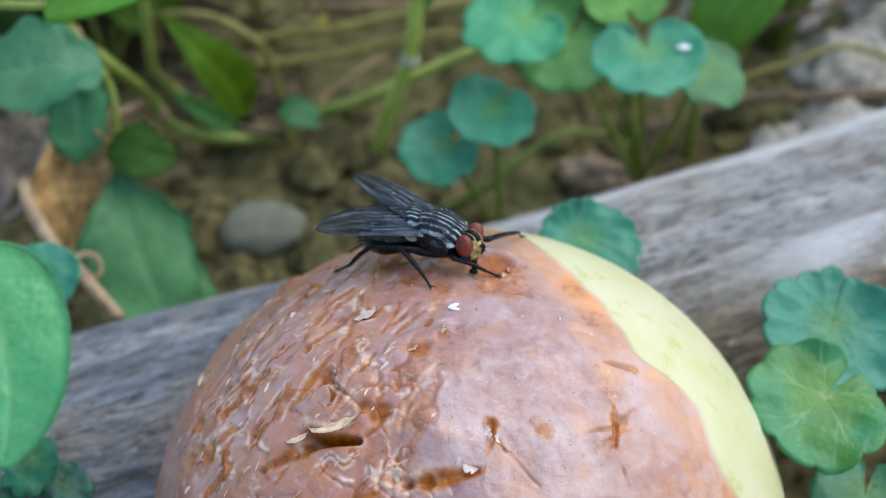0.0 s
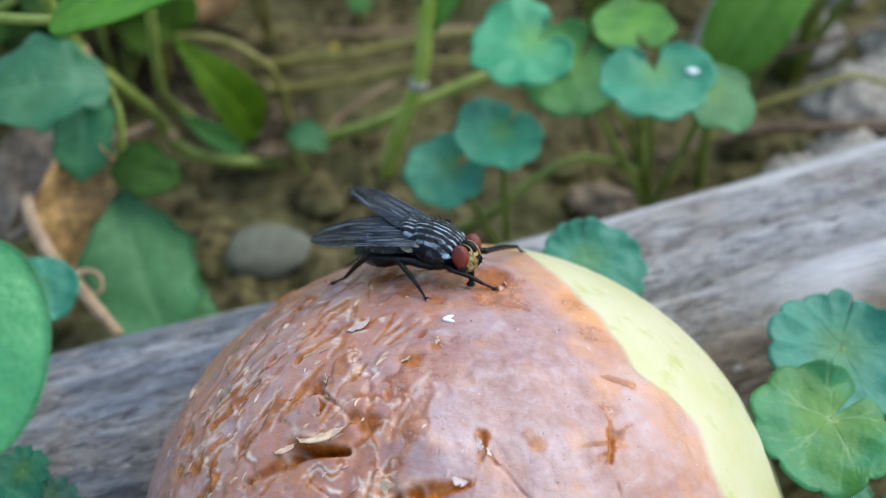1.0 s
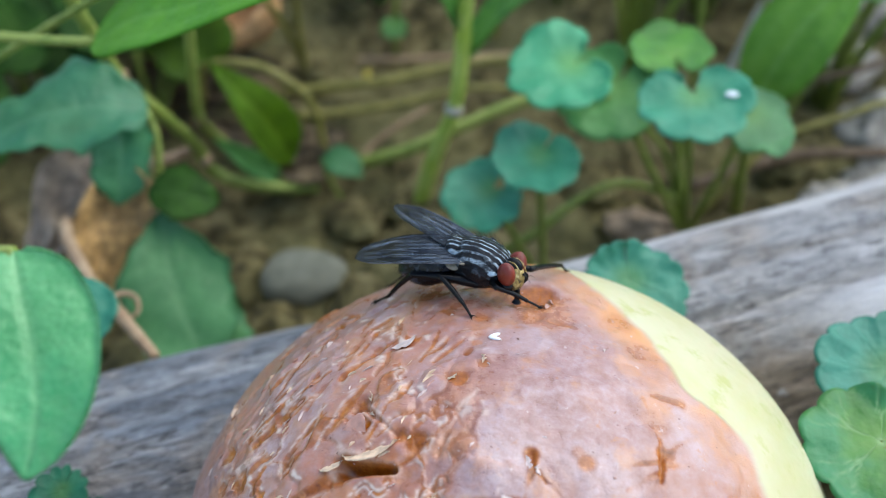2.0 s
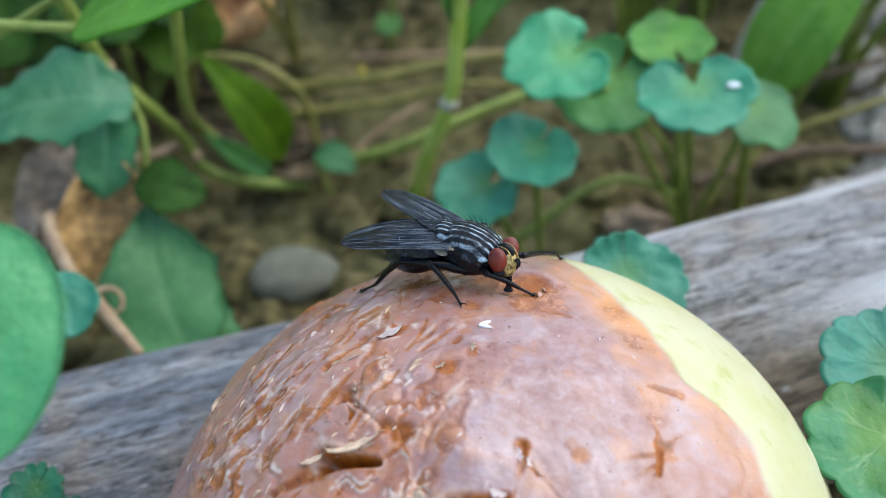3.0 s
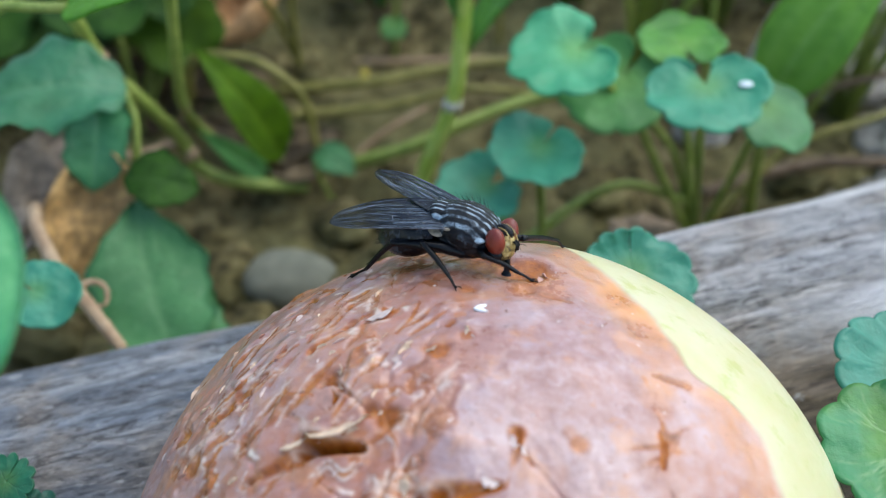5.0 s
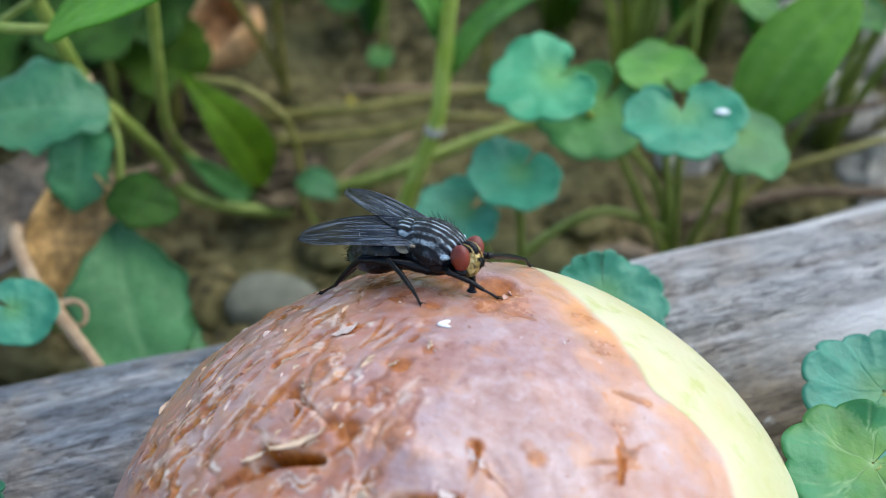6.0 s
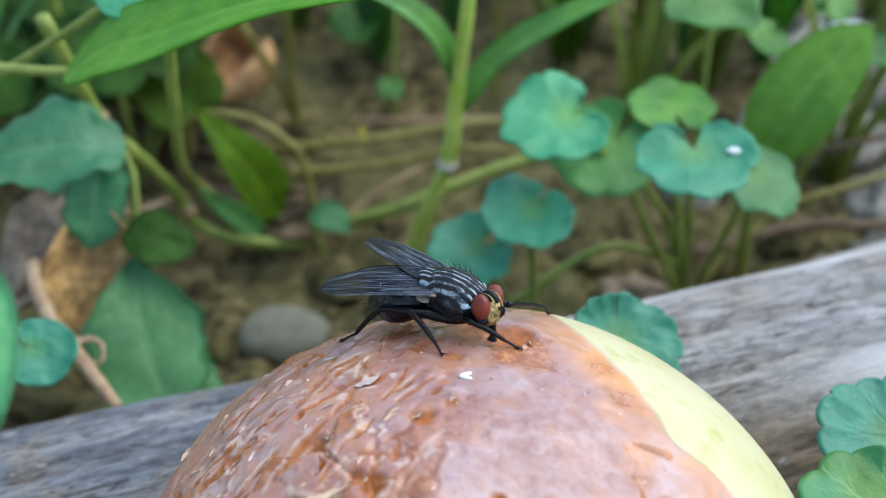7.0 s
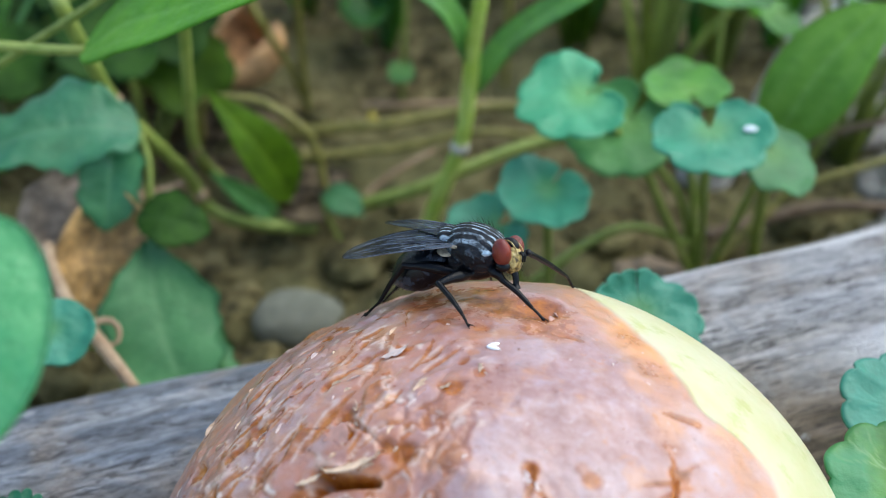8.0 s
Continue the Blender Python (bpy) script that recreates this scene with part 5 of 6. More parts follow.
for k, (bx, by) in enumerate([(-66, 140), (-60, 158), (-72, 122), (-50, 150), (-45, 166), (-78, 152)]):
    p = plant("lobed_herb", (bx, by), "low green leaves coloured dark for the shade behind the vine", group="lobed herbs")
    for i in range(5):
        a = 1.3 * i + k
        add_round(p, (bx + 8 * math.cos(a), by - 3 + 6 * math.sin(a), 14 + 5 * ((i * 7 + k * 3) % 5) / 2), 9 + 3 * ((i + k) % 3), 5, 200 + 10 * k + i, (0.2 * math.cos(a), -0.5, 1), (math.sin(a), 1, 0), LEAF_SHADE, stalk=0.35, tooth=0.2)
stem_thing("weed_stem", [(-33.5, 139.0, 48.0), (-32.4, 140.4, 30.0), (-30.0, 141.0, 22.0), (-27.5, 145.0, 12.0), (-24.0, 145.6, 0.0)], 0.6, STEM_OLIVE, "thin olive weed stem rising from the soil", group="weed stems")
stem_thing("weed_stem", [(-24.5, 139.0, 48.0), (-25.2, 140.8, 30.0), (-26.0, 144.8, 16.0), (-25.6, 145.2, 0.0)], 0.6, STEM_OLIVE, "thin olive weed stem rising from the soil", group="weed stems")
stem_thing("weed_stem", [(4, 158, 40), (3.2, 159.7, 20.0), (3.1, 158.6, 10.0), (2.9, 156.7, 0.0)], 0.7, STEM_OLIVE, "thin olive weed stem rising from the soil", group="weed stems")
stem_thing("weed_stem", [(-12, 158, 40), (-12.2, 158.9, 20.0), (-12.4, 157.8, 12.0), (-12.9, 156.1, 0.0)], 0.5, STEM, "thin green weed stem rising from the soil", group="weed stems")
stem_thing("weed_stem", [(-56, 138, 50), (-55.5, 139.2, 30.0), (-55.4, 141.1, 22.0), (-54.1, 142.2, 14.0), (-55.1, 145.1, 0.0)], 0.8, STEM, "thin green weed stem rising from the soil", group="weed stems")
stem_thing("straw", [(36, 143, 2), (41.9, 147.0, 18.0), (45.9, 149.8, 21.0), (50.4, 152.6, 24.0), (60, 158, 26)], 0.75, STEM_PALE, "pale dry straw leaning over the soil", "straw")
stem_thing("straw", [(-20, 152, 2), (-8, 150, 4), (6, 151, 4), (18, 154, 3)], 0.5, STEM_DRY, "dry straw lying on the soil", "straw")
single("petal", ball((-16.3, 143.1, 6.0), (0.7, 0.6, 1.3), 8, 12, lambda u: u * (0.8 + 0.4 * fbm(u * 2 + 9, 2, 4)[:, None])), YELLOW, "small fallen yellow petal on a stem", "petal", (-16.3, 143.1, 5.0))
single("flower_head", ball((52.2, 152.2, 19.0), (4.0, 2.6, 2.0), 14, 22, lambda u: u * (0.65 + 0.7 * fbm(u * 2.4 + 9, 3, 6)[:, None])), WHITE, "white fluffy seed head on the straw", "flower", (52.2, 150.2, 22.0))


def grass_tuft(at, count, height, seed, material):
    random.seed(seed)
    p = plant("grass_tuft", at, "tuft of narrow green grass blades", "grass", "grass tufts")
    b = np.array(p.location) / MM
    for i in range(count):
        a = random.uniform(0, 2 * math.pi)
        reach = random.uniform(0.15, 0.6) * height
        h = height * random.uniform(0.6, 1.4)
        d = np.array([math.cos(a), math.sin(a), 0])
        root = b + d * random.uniform(0.2, 2.0) - (0, 0, 1)
        part("blade", long_leaf([root, root + d * reach * 0.25 + (0, 0, h * 0.5), root + d * reach * 0.65 + (0, 0, h * 0.85), root + d * reach + (0, 0, h)],
                                random.uniform(1.2, 2.4), (-d[0], -d[1], 0.4), 0.25, 0, 0.45, veins=0), material, p)


for i, (x, y, n, h) in enumerate([(14, 166, 7, 40), (24, 150, 6, 34), (36, 162, 8, 42), (52, 142, 7, 36), (60, 165, 8, 44), (-4, 176, 7, 40), (-30, 176, 7, 40), (-62, 160, 8, 44), (-70, 130, 6, 40),
                                  (8, 192, 8, 44), (45, 188, 9, 46), (-15, 196, 8, 44), (-48, 190, 9, 46), (70, 150, 7, 40), (28, 178, 7, 40)]):
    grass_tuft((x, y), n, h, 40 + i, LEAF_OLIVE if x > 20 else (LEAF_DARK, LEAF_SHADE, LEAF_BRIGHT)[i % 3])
p = plant("pennywort", (44.0, 136.0), "small green leaves on thin stalks over the soil", group="pennyworts")
for i, (x, y, z, d) in enumerate([(50, 134, 28, 6), (56, 138, 32, 7), (46, 142, 30, 6), (38, 140, 26, 6)]):
    add_round(p, (x, y, z), d, 6, 50 + i, (0.1 * i, -0.3, 1), (0.3 * i, 1, 0), LEAF_BRIGHT, stalk=0.3)


random.seed(23)
for i in range(12):
    x, y = -62 + 11.5 * i + random.uniform(-4, 4), random.uniform(160, 196)
    p = plant("low_weed", (x, y), "low green weed with pointed leaves behind the stems", group="low weeds")
    b = np.array(p.location) / MM
    for k in range(5):
        a = random.uniform(0, 2 * math.pi)
        d = np.array([math.cos(a), math.sin(a), 0])
        h, r = random.uniform(9, 26), random.uniform(6, 12)
        part("leaf", long_leaf([b - (0, 0, 1), b + d * r * 0.3 + (0, 0, h * 0.6), b + d * r * 0.7 + (0, 0, h * 0.95), b + d * r * 1.3 + (0, 0, h)],
                               random.uniform(4, 8), (-d[0] * 0.4, -0.5, 1), 0.15, 0.03, 1.1, seed=k, tip=0.8), (LEAF_BRIGHT, LEAF_SOFT, LEAF_LIME)[(i + k) % 3], p)


# ---- the fly: its own space in mm, x ahead, y to its left, z up ----
def fly_materials():
    s = Shader("striped thorax")
    sep = s.t.nodes.new("ShaderNodeSeparateXYZ")
    s.t.links.new(s.p, sep.inputs[0])
    n = s.noise(1.2, 3)
    y = s.math("ADD", sep.outputs[1], s.level(n, 0, 1, -0.09, 0.09))
    top = s.level(sep.outputs[2], -0.1, 0.6)
    off = s.math("ABSOLUTE", y)
    stripe = 0.0
    for at, half in ((0.17, 0.04), (0.55, 0.06), (0.98, 0.07), (1.42, 0.1)):
        line = s.level(s.math("ABSOLUTE", s.math("SUBTRACT", off, at)), half * 0.6, half * 1.5, 1.0, 0.0)
        stripe = s.math("MAXIMUM", line, stripe)
    stripe = s.math("MULTIPLY", stripe, top)
    # the dark lines between broad grey bands are broken by the cross furrow
    furrow = s.level(s.math("ABSOLUTE", s.math("ADD", sep.outputs[0], s.level(n, 0, 1, -0.1, 0.5))), 0.03, 0.14, 0.25, 1.0)
    stripe = s.math("MULTIPLY", stripe, furrow)
    stripe = s.math("MULTIPLY", stripe, s.level(s.noise(1.5, 4, 0.65, (0.6, 1, 1)), 0.4, 0.62, 0.12, 1.0))
    low = s.math("MULTIPLY", s.level(s.noise(1.6, 4, 0.7), 0.55, 0.7), s.level(sep.outputs[2], -1.2, 0.0, 0.03, 0.16))
    dust = s.math("MAXIMUM", stripe, low)
    col = s.mix(s.level(s.noise(0.7, 3), 0.4, 0.65, 0.0, 0.7), (0.002, 0.003, 0.005), (0.006, 0.011, 0.018))
    s.set(Base_Color=s.mix(dust, col, (0.38, 0.47, 0.53)), Roughness=s.level(dust, 0, 1, 0.2, 0.4), Specular_IOR_Level=0.3)
    s.bump(s.math("ADD", s.noise(9.0, 3), s.math("MULTIPLY", s.noise(1.6, 3), 4.0)), 0.1, 1.0)
    thorax = s.m
    s = Shader("chequered abdomen")
    n = s.noise(1.1, 2, 0.5, (1.4, 1, 1))
    s.set(Base_Color=s.mix(s.level(n, 0.52, 0.62, 0, 0.3), (0.002, 0.003, 0.005), (0.09, 0.11, 0.135)), Roughness=0.24, Specular_IOR_Level=0.3)
    s.bump(s.noise(8.0, 3), 0.05, 0.7)
    abdomen = s.m
    s = Shader("compound eye")
    v = s.node("ShaderNodeTexVoronoi", {"Vector": s.p, "Scale": 16.0}, "Distance")
    s.set(Base_Color=s.mix(s.level(s.noise(0.9, 3), 0.3, 0.7), (0.115, 0.011, 0.005), (0.2, 0.024, 0.008)), Roughness=0.28, Specular_IOR_Level=0.4, Coat_Weight=0.15, Coat_Roughness=0.25)
    s.bump(v, 0.03, 0.7)
    eye = s.m
    s = Shader("golden face")
    n = s.noise(2.5, 4, 0.7)
    s.set(Base_Color=s.ramp(n, [(0.4, (0.05, 0.03, 0.01)), (0.52, (0.4, 0.28, 0.08)), (0.72, (0.66, 0.56, 0.3))]), Roughness=0.4, Metallic=0.15)
    s.bump(n, 0.08, 0.7)
    face = s.m
    black = plain("black chitin", (0.002, 0.0022, 0.003), 0.24, vary=0.4, scale=3.0, bump=0.12, Specular_IOR_Level=0.22)
    s = Shader("smoky wing")
    n = s.noise(0.9, 4, 0.6, (0.5, 1.5, 1.5))
    span, chord = s.attr("span"), s.attr("chord")
    along = s.node("ShaderNodeCombineXYZ", {0: s.math("MULTIPLY", span, 1.0), 1: s.math("MULTIPLY", chord, 9.0), 2: 0.0})
    pleat = s.node("ShaderNodeTexNoise", {"Vector": along, "Scale": 1.0, "Detail": 3.0, "Roughness": 0.55, "Distortion": 0.3}, "Fac")
    # pale streaks painted into the colour for sky glints along the pleats
    streak = s.level(s.node("ShaderNodeTexNoise", {"Vector": along, "Scale": 1.9, "Detail": 3.0, "Roughness": 0.6, "Distortion": 0.4}, "Fac"), 0.5, 0.6)
    col = s.mix(s.level(n, 0.3, 0.7), (0.004, 0.005, 0.007), (0.016, 0.019, 0.024))
    col = s.mix(s.math("MULTIPLY", streak, 0.5), col, (0.27, 0.33, 0.39))
    s.set(Base_Color=col, Roughness=0.14, Specular_IOR_Level=0.6)
    s.bump(pleat, 0.35, 1.0)
    clear = s.node("ShaderNodeBsdfTransparent", {"Color": (0.72, 0.76, 0.8, 1.0)})
    root = s.level(span, 0.1, 0.85, 0.92, 0.3)
    solid = s.math("MAXIMUM", s.math("MULTIPLY", s.level(pleat, 0.38, 0.62, 1.0, 0.75), root), s.math("MULTIPLY", streak, 0.6))
    mixed = s.node("ShaderNodeMixShader", {0: solid, 1: clear, 2: s.bsdf.outputs[0]})
    s.t.links.new(mixed, s.out.inputs[0])
    wing = s.m
    vein = plain("wing vein", (0.06, 0.065, 0.075), 0.25, vary=0.9, scale=0.8, Specular_IOR_Level=0.9)
    scale = plain("pale calypter", (0.3, 0.25, 0.17), 0.45, vary=0.5, scale=2.5)
    spot = plain("pale dusted spot", (0.3, 0.4, 0.46), 0.4, vary=0.5, scale=2.2)
    return thorax, abdomen, eye, face, black, wing, scale, vein, spot


THORAX, ABDOMEN, EYE, FACE, BLACK, WING, CALYPTER, VEIN, SPOT = fly_materials()


def bristles(points, normals, length, lean, seed, radius=0.025):
    random.seed(seed)
    verts, faces = [], []
    for q, n in zip(points, normals):
        d = Vector(n).normalized() + Vector(lean) + Vector([random.uniform(-0.25, 0.25) for _ in range(3)])
        d.normalize()
        tip = Vector(q) + d * length * random.uniform(0.7, 1.25) + Vector(lean) * length * 0.25
        side = d.orthogonal().normalized()
        other = d.cross(side)
        k = len(verts)
        for a in range(3):
            verts.append(tuple(Vector(q) - d * 0.1 + radius * (math.cos(a * 2.094) * side + math.sin(a * 2.094) * other)))
        verts.append(tuple(tip))
        faces += [(k, k + 1, k + 3), (k + 1, k + 2, k + 3), (k + 2, k, k + 3)]
    return np.array(verts), faces, {}


def scatter(centre, radii, count, seed, keep):
    random.seed(seed)
    pts, nor = [], []
    while len(pts) < count:
        u = Vector([random.gauss(0, 1) for _ in range(3)]).normalized()
        if keep(u):
            pts.append([centre[i] + radii[i] * u[i] for i in range(3)])
            nor.append([u[i] / radii[i] for i in range(3)])
    return pts, nor


def wing_shape(side):
    """A wing folded half back, and its veins, from hinge to tip."""
    length, rows, cols = 8.75, 44, 22
    s, t = np.meshgrid(np.linspace(0, 1, rows), np.linspace(0, 1, cols), indexing="ij")

    def lead(q):
        return 0.15 * np.sin(np.clip(q, 0, 1) * math.pi) ** 0.7 - 0.55 * np.clip((q - 0.7) / 0.3, 0, 1) ** 2.4

    def trail(q):
        q = np.clip(q, 0, 1)
        wide = 2.9 * np.sqrt(np.clip(1 - np.abs((q - 0.25) / np.where(q < 0.25, 0.27, 0.75)) ** 2.7, 0, 1))
        return lead(q) - np.maximum(wide, 0.04)

    def place(q, w):
        y = trail(q) + (lead(q) - trail(q)) * w
        z = 0.15 * np.sin(q * math.pi) + 0.07 * np.sin(w * 24 + q * 4) * np.sin(q * math.pi) + 0.25 * (1 - w) * np.sin(q * 2.6)
        return np.stack([-length * q, y, z], -1)

    v = place(s, t).reshape(-1, 3)
    blade = sheet(v, rows, cols, 0.03, {"span": s.ravel(), "chord": t.ravel()})
    veins = []
    for w0, w1, q0, q1, r in ((1.0, 1.0, 0, 0.97, 0.07), (0.93, 0.97, 0, 0.7, 0.05), (0.86, 0.86, 0.02, 0.98, 0.05), (0.8, 0.68, 0.05, 0.98, 0.04),
                              (0.7, 0.42, 0.05, 0.8, 0.04), (0.6, 0.15, 0.05, 0.72, 0.035), (0.5, 0.02, 0.05, 0.45, 0.03)):
        qs = np.linspace(q0, q1, 9)
        ws = np.linspace(w0, w1, 9) + 0.03 * np.sin(np.linspace(0, math.pi, 9))
        veins.append(tube(place(qs, np.clip(ws, 0, 1)), [r, r * 0.5], 18, 5))
    for qa, wa, qb, wb in ((0.45, 0.79, 0.48, 0.57), (0.72, 0.76, 0.8, 0.42), (0.2, 0.8, 0.22, 0.9)):
        veins.append(tube([place(np.array(qa), np.array(wa)), place(np.array((qa + qb) / 2 + 0.01), np.array((wa + wb) / 2)), place(np.array(qb), np.array(wb))], [0.035, 0.03], 8, 5))
    m = Matrix.Translation((-0.6, side * 1.5, 0.8)) @ pose(0, 0, 0, 0, -5, -side * 18) @ pose(0, 0, 0, -side * 6, 0, 0)
    flip = Matrix.Diagonal((1, side, 1, 1))
    out = []
    for shp in (blade, *veins):
        v, f, a = moved(shp, flip)
        # mirrored wings turn their faces round again; the hinge end leads
        if side < 0:
            f = [tuple(reversed(x)) for x in f]
        out.append(moved((v, f, a), m))
    return out


FLY_AHEAD, FLY_UP = Vector((0.905, -0.418, 0.078)), Vector((-0.042, 0.095, 0.995))
FLY_AT = (-0.64, 64.02, 50.21)


# the pose to which it rises at the end
FLY_AHEAD_UP, FLY_UP_UP, FLY_AT_UP = Vector((0.899, -0.354, 0.258)), Vector((-0.138, 0.329, 0.934)), (-1.06, 65.92, 50.29)


def frame_of(ahead, up):
    x = ahead.normalized()
    z = (up - x * up.dot(x)).normalized()
    y = z.cross(x)
    return Matrix(((x.x, y.x, z.x), (x.y, y.y, z.y), (x.z, y.z, z.z)))


def fly_pose(rise=0.0, pitch=0.0, shift=(0, 0, 0)):
    """The fly feeding (rise 0) or raised (rise 1), with a small nod."""
    a, b = frame_of(FLY_AHEAD, FLY_UP).to_quaternion(), frame_of(FLY_AHEAD_UP, FLY_UP_UP).to_quaternion()
    at = Vector(FLY_AT).lerp(Vector(FLY_AT_UP), rise) + Vector(shift)
    return Matrix.Translation(at * MM) @ a.slerp(b, rise).to_matrix().to_4x4() @ pose(0, 0, 0, 0, -pitch, 0)


# each leg: name, root and knee in the fly's space, then the foot as a unit direction on the apple
LEGS = [("front_leg", (1.5, -0.8, -1.1), (2.15, -1.75, -0.55), (0.08, 0.372, 0.925), 1.7),
        ("front_leg", (1.5, 0.8, -1.1), (3.65, 1.5, -0.85), (0.169, 0.592, 0.788), 1.7),
        ("middle_leg", (0.0, -1.0, -1.5), (-2.25, -2.35, -0.5), (-0.113, 0.317, 0.942), 1.75),
        ("middle_leg", (0.0, 1.0, -1.5), (-0.4, 3.2, -0.6), (-0.05, 0.72, 0.69), 1.75),
        ("hind_leg", (-1.1, -1.0, -1.5), (-4.9, -2.1, -1.4), (-0.393, 0.512, 0.764), 1.8),
        ("hind_leg", (-1.1, 1.0, -1.5), (-4.4, 2.4, -0.9), (-0.36, 0.68, 0.64), 1.8)]


def build_fly():
    fly = thing("fly", (0, 0, 0), "black striped fly with red eyes feeding on the apple", "fly")

    def humped(u):
        w = u.copy()
        w[:, 2] *= 1 - 0.12 * u[:, 0] * (u[:, 2] > 0)
        return w

    th = part("thorax", ball((0.12, 0, 0.1), (2.5, 1.8, 1.85), 40, 48, humped), THORAX, fly, local=True)
    sc = part("scutellum", ball((-1.85, 0, 1.0), (0.95, 1.05, 0.6), 18, 26), THORAX, fly, local=True)
    pts, nor = scatter((0, 0, 0.1), (2.4, 1.72, 1.82), 110, 3, lambda u: u.z > 0.2)
    part("bristles", bristles(pts, nor, 0.75, (-0.75, 0, 0.1), 4), BLACK, th, local=True)
    pts, nor = scatter((-1.85, 0, 1.0), (0.95, 1.05, 0.6), 16, 5, lambda u: u.x < 0.1 and u.z > -0.2)
    part("bristles", bristles(pts, nor, 0.9, (-0.7, 0, 0.2), 6), BLACK, sc, local=True)
    pts, nor = scatter((0, 0, 0.0), (2.1, 1.66, 1.6), 90, 14, lambda u: -0.8 < u.z < 0.25 and abs(u.y) > 0.3)
    part("side_bristles", bristles(pts, nor, 0.5, (-0.4, 0, -0.2), 15, 0.02), BLACK, th, local=True)
    for side in (-1, 1):
        part("shoulder", ball((1.5, side * 1.3, 0.3), (0.5, 0.26, 0.24), 12, 16, lambda u: u * (0.75 + 0.5 * fbm(u * 2 + 5, 2, 6)[:, None])), SPOT, fly, "pale blue dusted shoulder", local=True)
        part("side_plate", ball((0.75, side * 1.05, -0.5), (1.0, 0.55, 0.95), 16, 22), THORAX, fly, local=True)
        part("side_plate", ball((-0.75, side * 1.0, -0.6), (1.0, 0.55, 0.95), 16, 22), THORAX, fly, local=True)
        part("calypter", ball((-1.7, side * 1.45, 0.2), (0.6, 0.42, 0.08), 10, 18, turn=pose(0, 0, 0, -side * 25, 15, 0)), CALYPTER, fly, "pale scale under the wing", local=True)
        part("wing_joint", ball((-0.8, side * 1.55, 0.72), (0.34, 0.16, 0.13), 10, 14), CALYPTER, fly, local=True)

    part("underside", ball((-0.3, 0, -1.45), (2.0, 1.25, 0.95), 18, 24), BLACK, fly, local=True)

    def taper(u):
        w = u.copy()
        k = 1 - 0.35 * np.clip(-u[:, 0], 0, 1) ** 2
        w[:, 1] *= k
        w[:, 2] *= k
        # the rings of the abdomen
        ring = 1 - 0.035 * (np.abs(((u[:, 0] + 1) * 2.2) % 1 - 0.5) < 0.09)
        return w * np.stack([np.ones(len(u)), ring, ring], 1)

    ab = part("abdomen", ball((-4.5, 0, -1.8), (3.1, 1.9, 1.75), 48, 48, taper, pose(0, 0, 0, 0, -27, 0)), ABDOMEN, fly, local=True)
    pts, nor = scatter((0, 0, 0), (2.9, 1.4, 1.3), 260, 7, lambda u: u.x < 0.3)
    tilt = pose(0, 0, 0, 0, -27, 0)
    pts, nor = [tilt @ Vector(q) + Vector((-4.5, 0, -1.8)) for q in pts], [tilt @ Vector(q) for q in nor]
    part("bristles", bristles(pts, nor, 0.55, (-0.6, 0, 0), 8), BLACK, ab, local=True)

    # the head sits close before the thorax
    def on_head(shape):
        return moved(shape, Matrix.Translation((2.5, 0, 0.05)) @ pose(0, 0, 0, -17, 0, 0) @ Matrix.Translation((-2.735, 0, 0.5)))

    hd = part("head", on_head(ball((2.75, 0, -0.9), (0.8, 1.3, 1.15), 24, 32)), BLACK, fly, local=True)
    part("face", on_head(ball((3.2, 0, -1.12), (0.84, 0.88, 1.05), 22, 28)), FACE, hd, "pale golden face", local=True)
    for side in (-1, 1):
        part("cheek", on_head(ball((2.9, side * 0.82, -1.55), (0.58, 0.45, 0.42), 14, 20)), BLACK, hd, local=True)
        part("eye", on_head(ball((2.9, side * 1.03, -0.55), (0.76, 0.62, 1.06), 26, 32, turn=pose(0, 0, 0, -side * 16, 10, side * 18))), EYE, hd, "dark red compound eye", local=True)
        part("antenna", on_head(tube([(3.9, side * 0.14, -0.55), (4.16, side * 0.17, -0.75), (4.14, side * 0.2, -1.25)], [0.08, 0.1, 0.07], 12, 8)), BLACK, hd, local=True)
        part("arista", on_head(tube([(4.16, side * 0.2, -0.85), (4.45, side * 0.35, -0.8), (4.7, side * 0.5, -0.95)], [0.03, 0.012], 8, 5)), BLACK, hd, local=True)
        part("brow", on_head(tube([(2.75, side * 0.42, 0.3), (3.3, side * 0.46, 0.18), (3.75, side * 0.5, -0.3), (3.95, side * 0.52, -0.8)], [0.04, 0.055, 0.06, 0.05], 16, 8)), FACE, hd, "golden rim beside the eye", local=True)
    part("forehead", on_head(ball((3.0, 0, -0.2), (0.78, 0.42, 0.66), 14, 18)), BLACK, hd, "black stripe between the eyes", local=True)
    random.seed(9)
    pts = [(2.9 + 0.2 * i, s * 0.34, 0.3 - 0.14 * i) for i in range(5) for s in (-1, 1)]
    part("bristles", on_head(bristles(pts, [(0.5, 0, 1)] * 10, 0.6, (0.2, 0, 0), 10)), BLACK, hd, local=True)
    pts, nor = scatter((3.0, 0, -1.4), (0.9, 1.1, 0.9), 36, 16, lambda u: u.z < -0.1)
    part("beard", on_head(bristles(pts, nor, 0.4, (0.1, 0, -0.4), 17, 0.02)), BLACK, hd, local=True)
    part("proboscis", on_head(tube([(3.3, 0, -1.7), (3.55, 0, -2.3), (3.6, 0, -2.9), (3.6, 0, -3.2)], [0.36, 0.25, 0.22, 0.38], 16, 12)), BLACK, hd, local=True)
    part("neck", tube([(1.6, 0, 0.0), (2.3, 0, 0.05)], [0.85, 0.8], 6, 16), BLACK, fly, local=True)
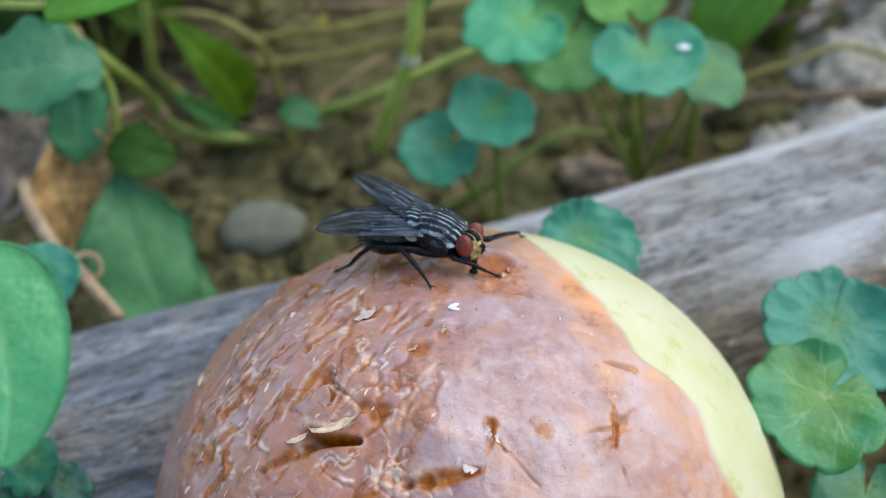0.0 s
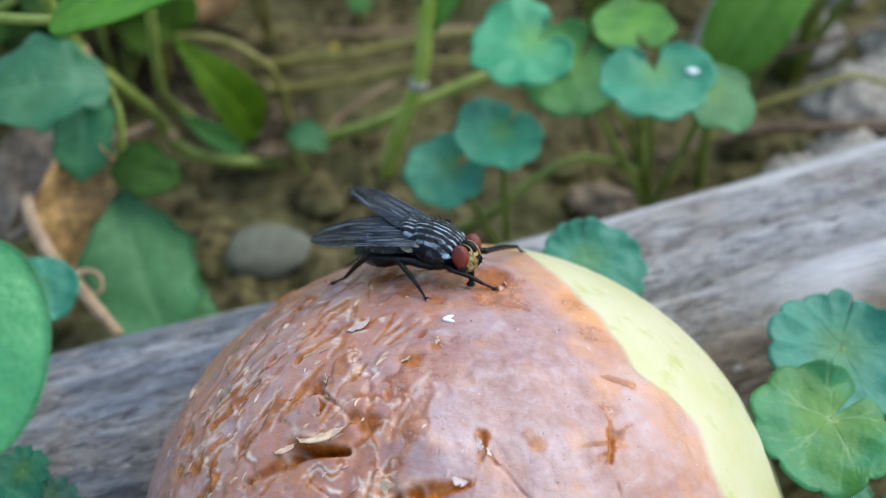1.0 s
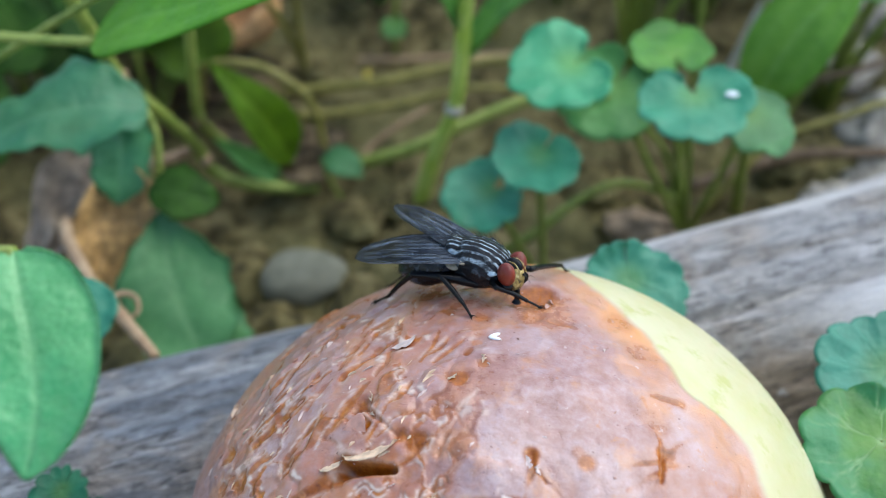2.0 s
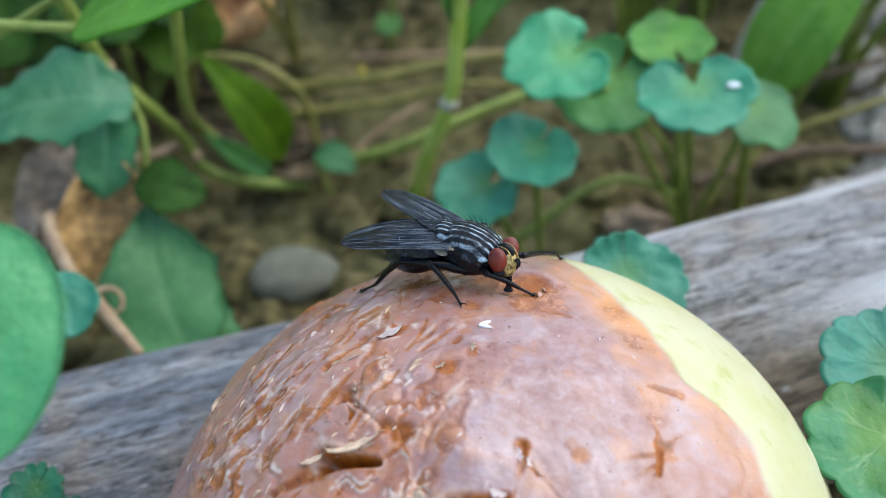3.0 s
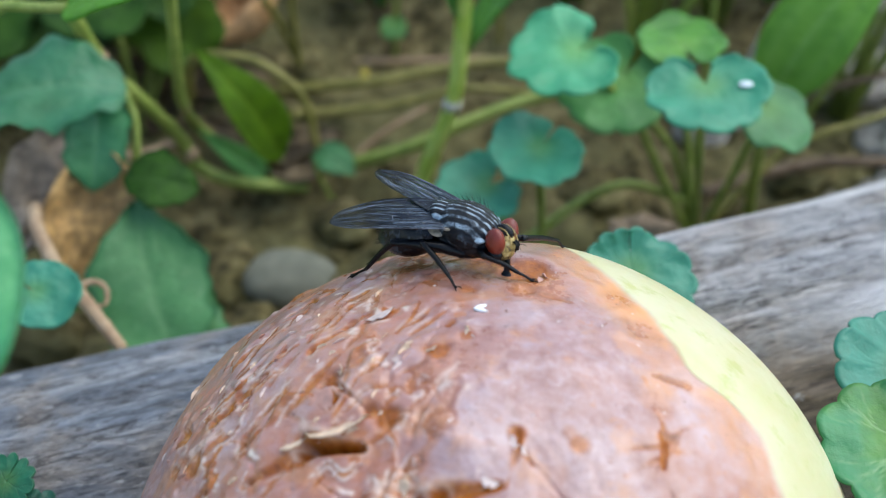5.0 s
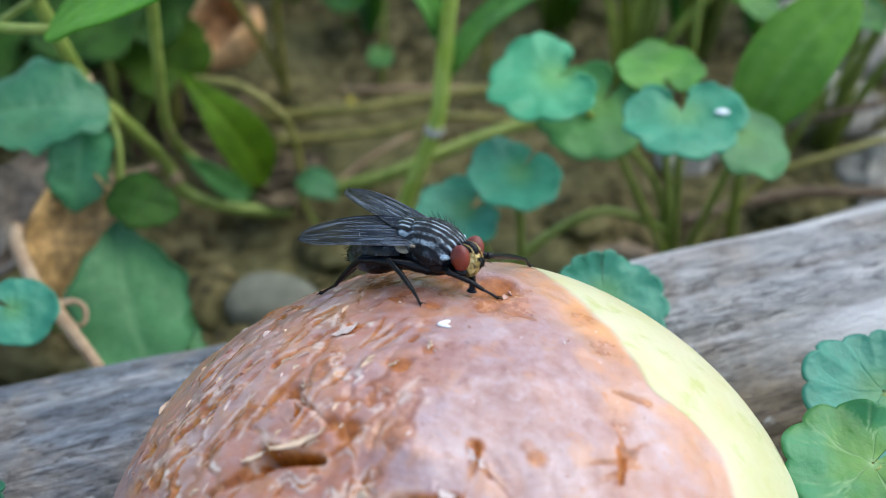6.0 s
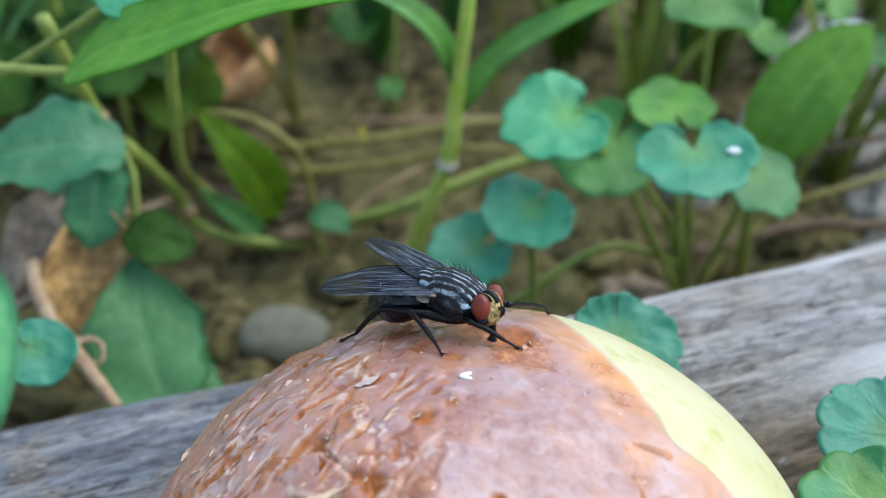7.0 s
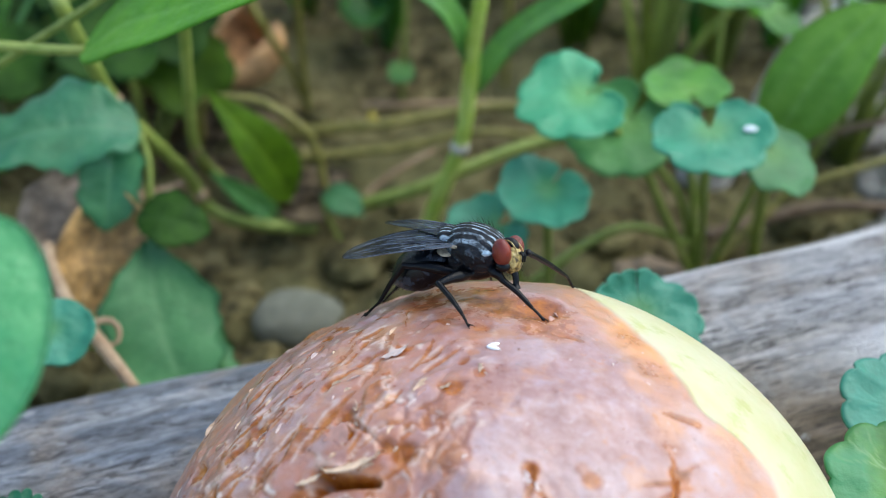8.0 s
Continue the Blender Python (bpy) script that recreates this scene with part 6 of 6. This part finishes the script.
    for side in (-1, 1):
        blade, *veins = wing_shape(side)
        w = part("wing", blade, WING, fly, "smoky clear wing", local=True)
        for v in veins:
            part("vein", v, VEIN, w, local=True)
    rest = fly_pose()
    legs = []
    for name, root, knee, foot, thick in LEGS:
        tarsus = {"front_leg": 1.0, "middle_leg": 0.6, "hind_leg": 1.7}[name]
        f, n = on_apple(foot, 0.12)
        f = np.array(rest.inverted() @ (Vector(f) * MM)) / MM
        up = np.array(rest.to_3x3().inverted() @ Vector(n))
        root, knee = np.array(root), np.array(knee)
        out = f - knee
        out = out - up * (out @ up)
        out /= np.linalg.norm(out)
        ankle = f - out * tarsus + up * (0.25 + 0.3 * (2 - tarsus))
        leg = part(name, tube([root, (root + knee) / 2 + (0, 0, 0.12), knee], [0.22 * thick, 0.28 * thick, 0.2 * thick, 0.13 * thick], 20, 12), BLACK, fly, local=True)
        part("knee", ball(tuple(knee), (0.16 * thick,) * 3, 8, 12), BLACK, leg, local=True)
        part("hip", ball(tuple(root), (0.26 * thick, 0.24 * thick, 0.26 * thick), 10, 14), BLACK, leg, local=True)
        mid = np.linspace(0.1, 1, 26)[:, None]
        hairs = np.random.RandomState(3).normal(size=(26, 3)).tolist()
        part("bristles", bristles((root + (knee - root) * mid).tolist(), hairs, 0.42, tuple(out * 0.6), 12, 0.02), BLACK, leg, local=True)
        claws = [tube([f, f + out * 0.3 + side * 0.2, f + out * 0.5 + side * 0.25 - up * 0.1], [0.05, 0.04, 0.015], 8, 6) for side in (np.cross(out, up), np.cross(up, out))]
        lower = [part("shin", tube([knee, (knee + ankle) / 2 + up * 0.1, ankle], [0.14 * thick, 0.22, 0.19, 0.14], 16, 10), BLACK, leg, local=True),
                 part("shin_bristles", bristles((knee + (ankle - knee) * mid).tolist(), hairs, 0.45, tuple(out * 0.6), 13, 0.02), BLACK, leg, local=True),
                 part("foot", merge([tube([ankle, (ankle + f) / 2 + up * 0.02, f, f + out * 0.15], [0.12, 0.1, 0.1, 0.13], 30, 10, 0.6), *claws]), BLACK, leg, local=True)]
        legs.append((leg, lower, Vector(root), Vector(knee), Vector(f)))
    return fly, legs


FLY, FLY_LEGS = build_fly()


# ---- what moves ----
# seconds, rise, nod in degrees, shift in mm
FLY_ROWS = [(0.0, 0.0, -1.0, (0, 0, 0)), (0.6, 0.0, 0.5, (0, 0, 0)), (1.0, 0.0, 0.0, (0, 0, 0)), (1.5, 0.0, -1.5, (0, 0, 0)), (2.0, 0.0, 0.0, (0, 0, 0)),
            (3.3, 0.0, 0.0, (0, 0, 0)), (4.2, 0.0, 0.0, (0, 0, 0)), (5.3, 0.0, 0.0, (0, 0, 0)), (6.2, 0.02, 0.3, (0, 0, 0)), (7.0, 0.08, 0.5, (0, 0, 0)),
            (7.5, 0.1, 0.5, (0, 0, 0)), (7.6, 0.2, 0.0, (0, 0, 0)), (7.7, 0.88, 0.0, (0, 0, 0)), (7.8, 1.0, 0.0, (0, 0, 0)), (8.0, 1.0, 0.0, (0, 0, 0))]


def motions():
    rest = fly_pose()
    rows = []
    for t, rise, nod, shift in FLY_ROWS:
        rows.append((t, fly_pose(rise, nod, shift)))
    walk(FLY, rows)
    # the feet stay where they stand: each leg bends at the hip and the knee to follow the body
    for leg, lower, root, knee, foot in FLY_LEGS:
        upper_rows, lower_rows = [], []
        a, b = (knee - root).length, (foot - knee).length
        for t, m in rows:
            f = m.inverted() @ rest @ (foot * MM) / MM
            d = f - root
            reach = min(d.length, 0.999 * (a + b))
            along = (a * a - b * b + reach * reach) / (2 * reach)
            d.normalize()
            aside = knee - root
            aside = (aside - d * aside.dot(d)).normalized()
            k = root + d * along + aside * math.sqrt(max(0.0, a * a - along * along))
            up_q = (knee - root).rotation_difference(k - root)
            upper = Matrix.Translation(root * MM) @ up_q.to_matrix().to_4x4() @ Matrix.Translation(-root * MM)
            low_q = (foot - knee).rotation_difference(f - k)
            low = Matrix.Translation(k * MM) @ low_q.to_matrix().to_4x4() @ Matrix.Translation(-knee * MM)
            upper_rows.append((t, upper))
            lower_rows.append((t, upper.inverted() @ low))
        walk(leg, upper_rows)
        for piece in lower:
            walk(piece, lower_rows)


motions()
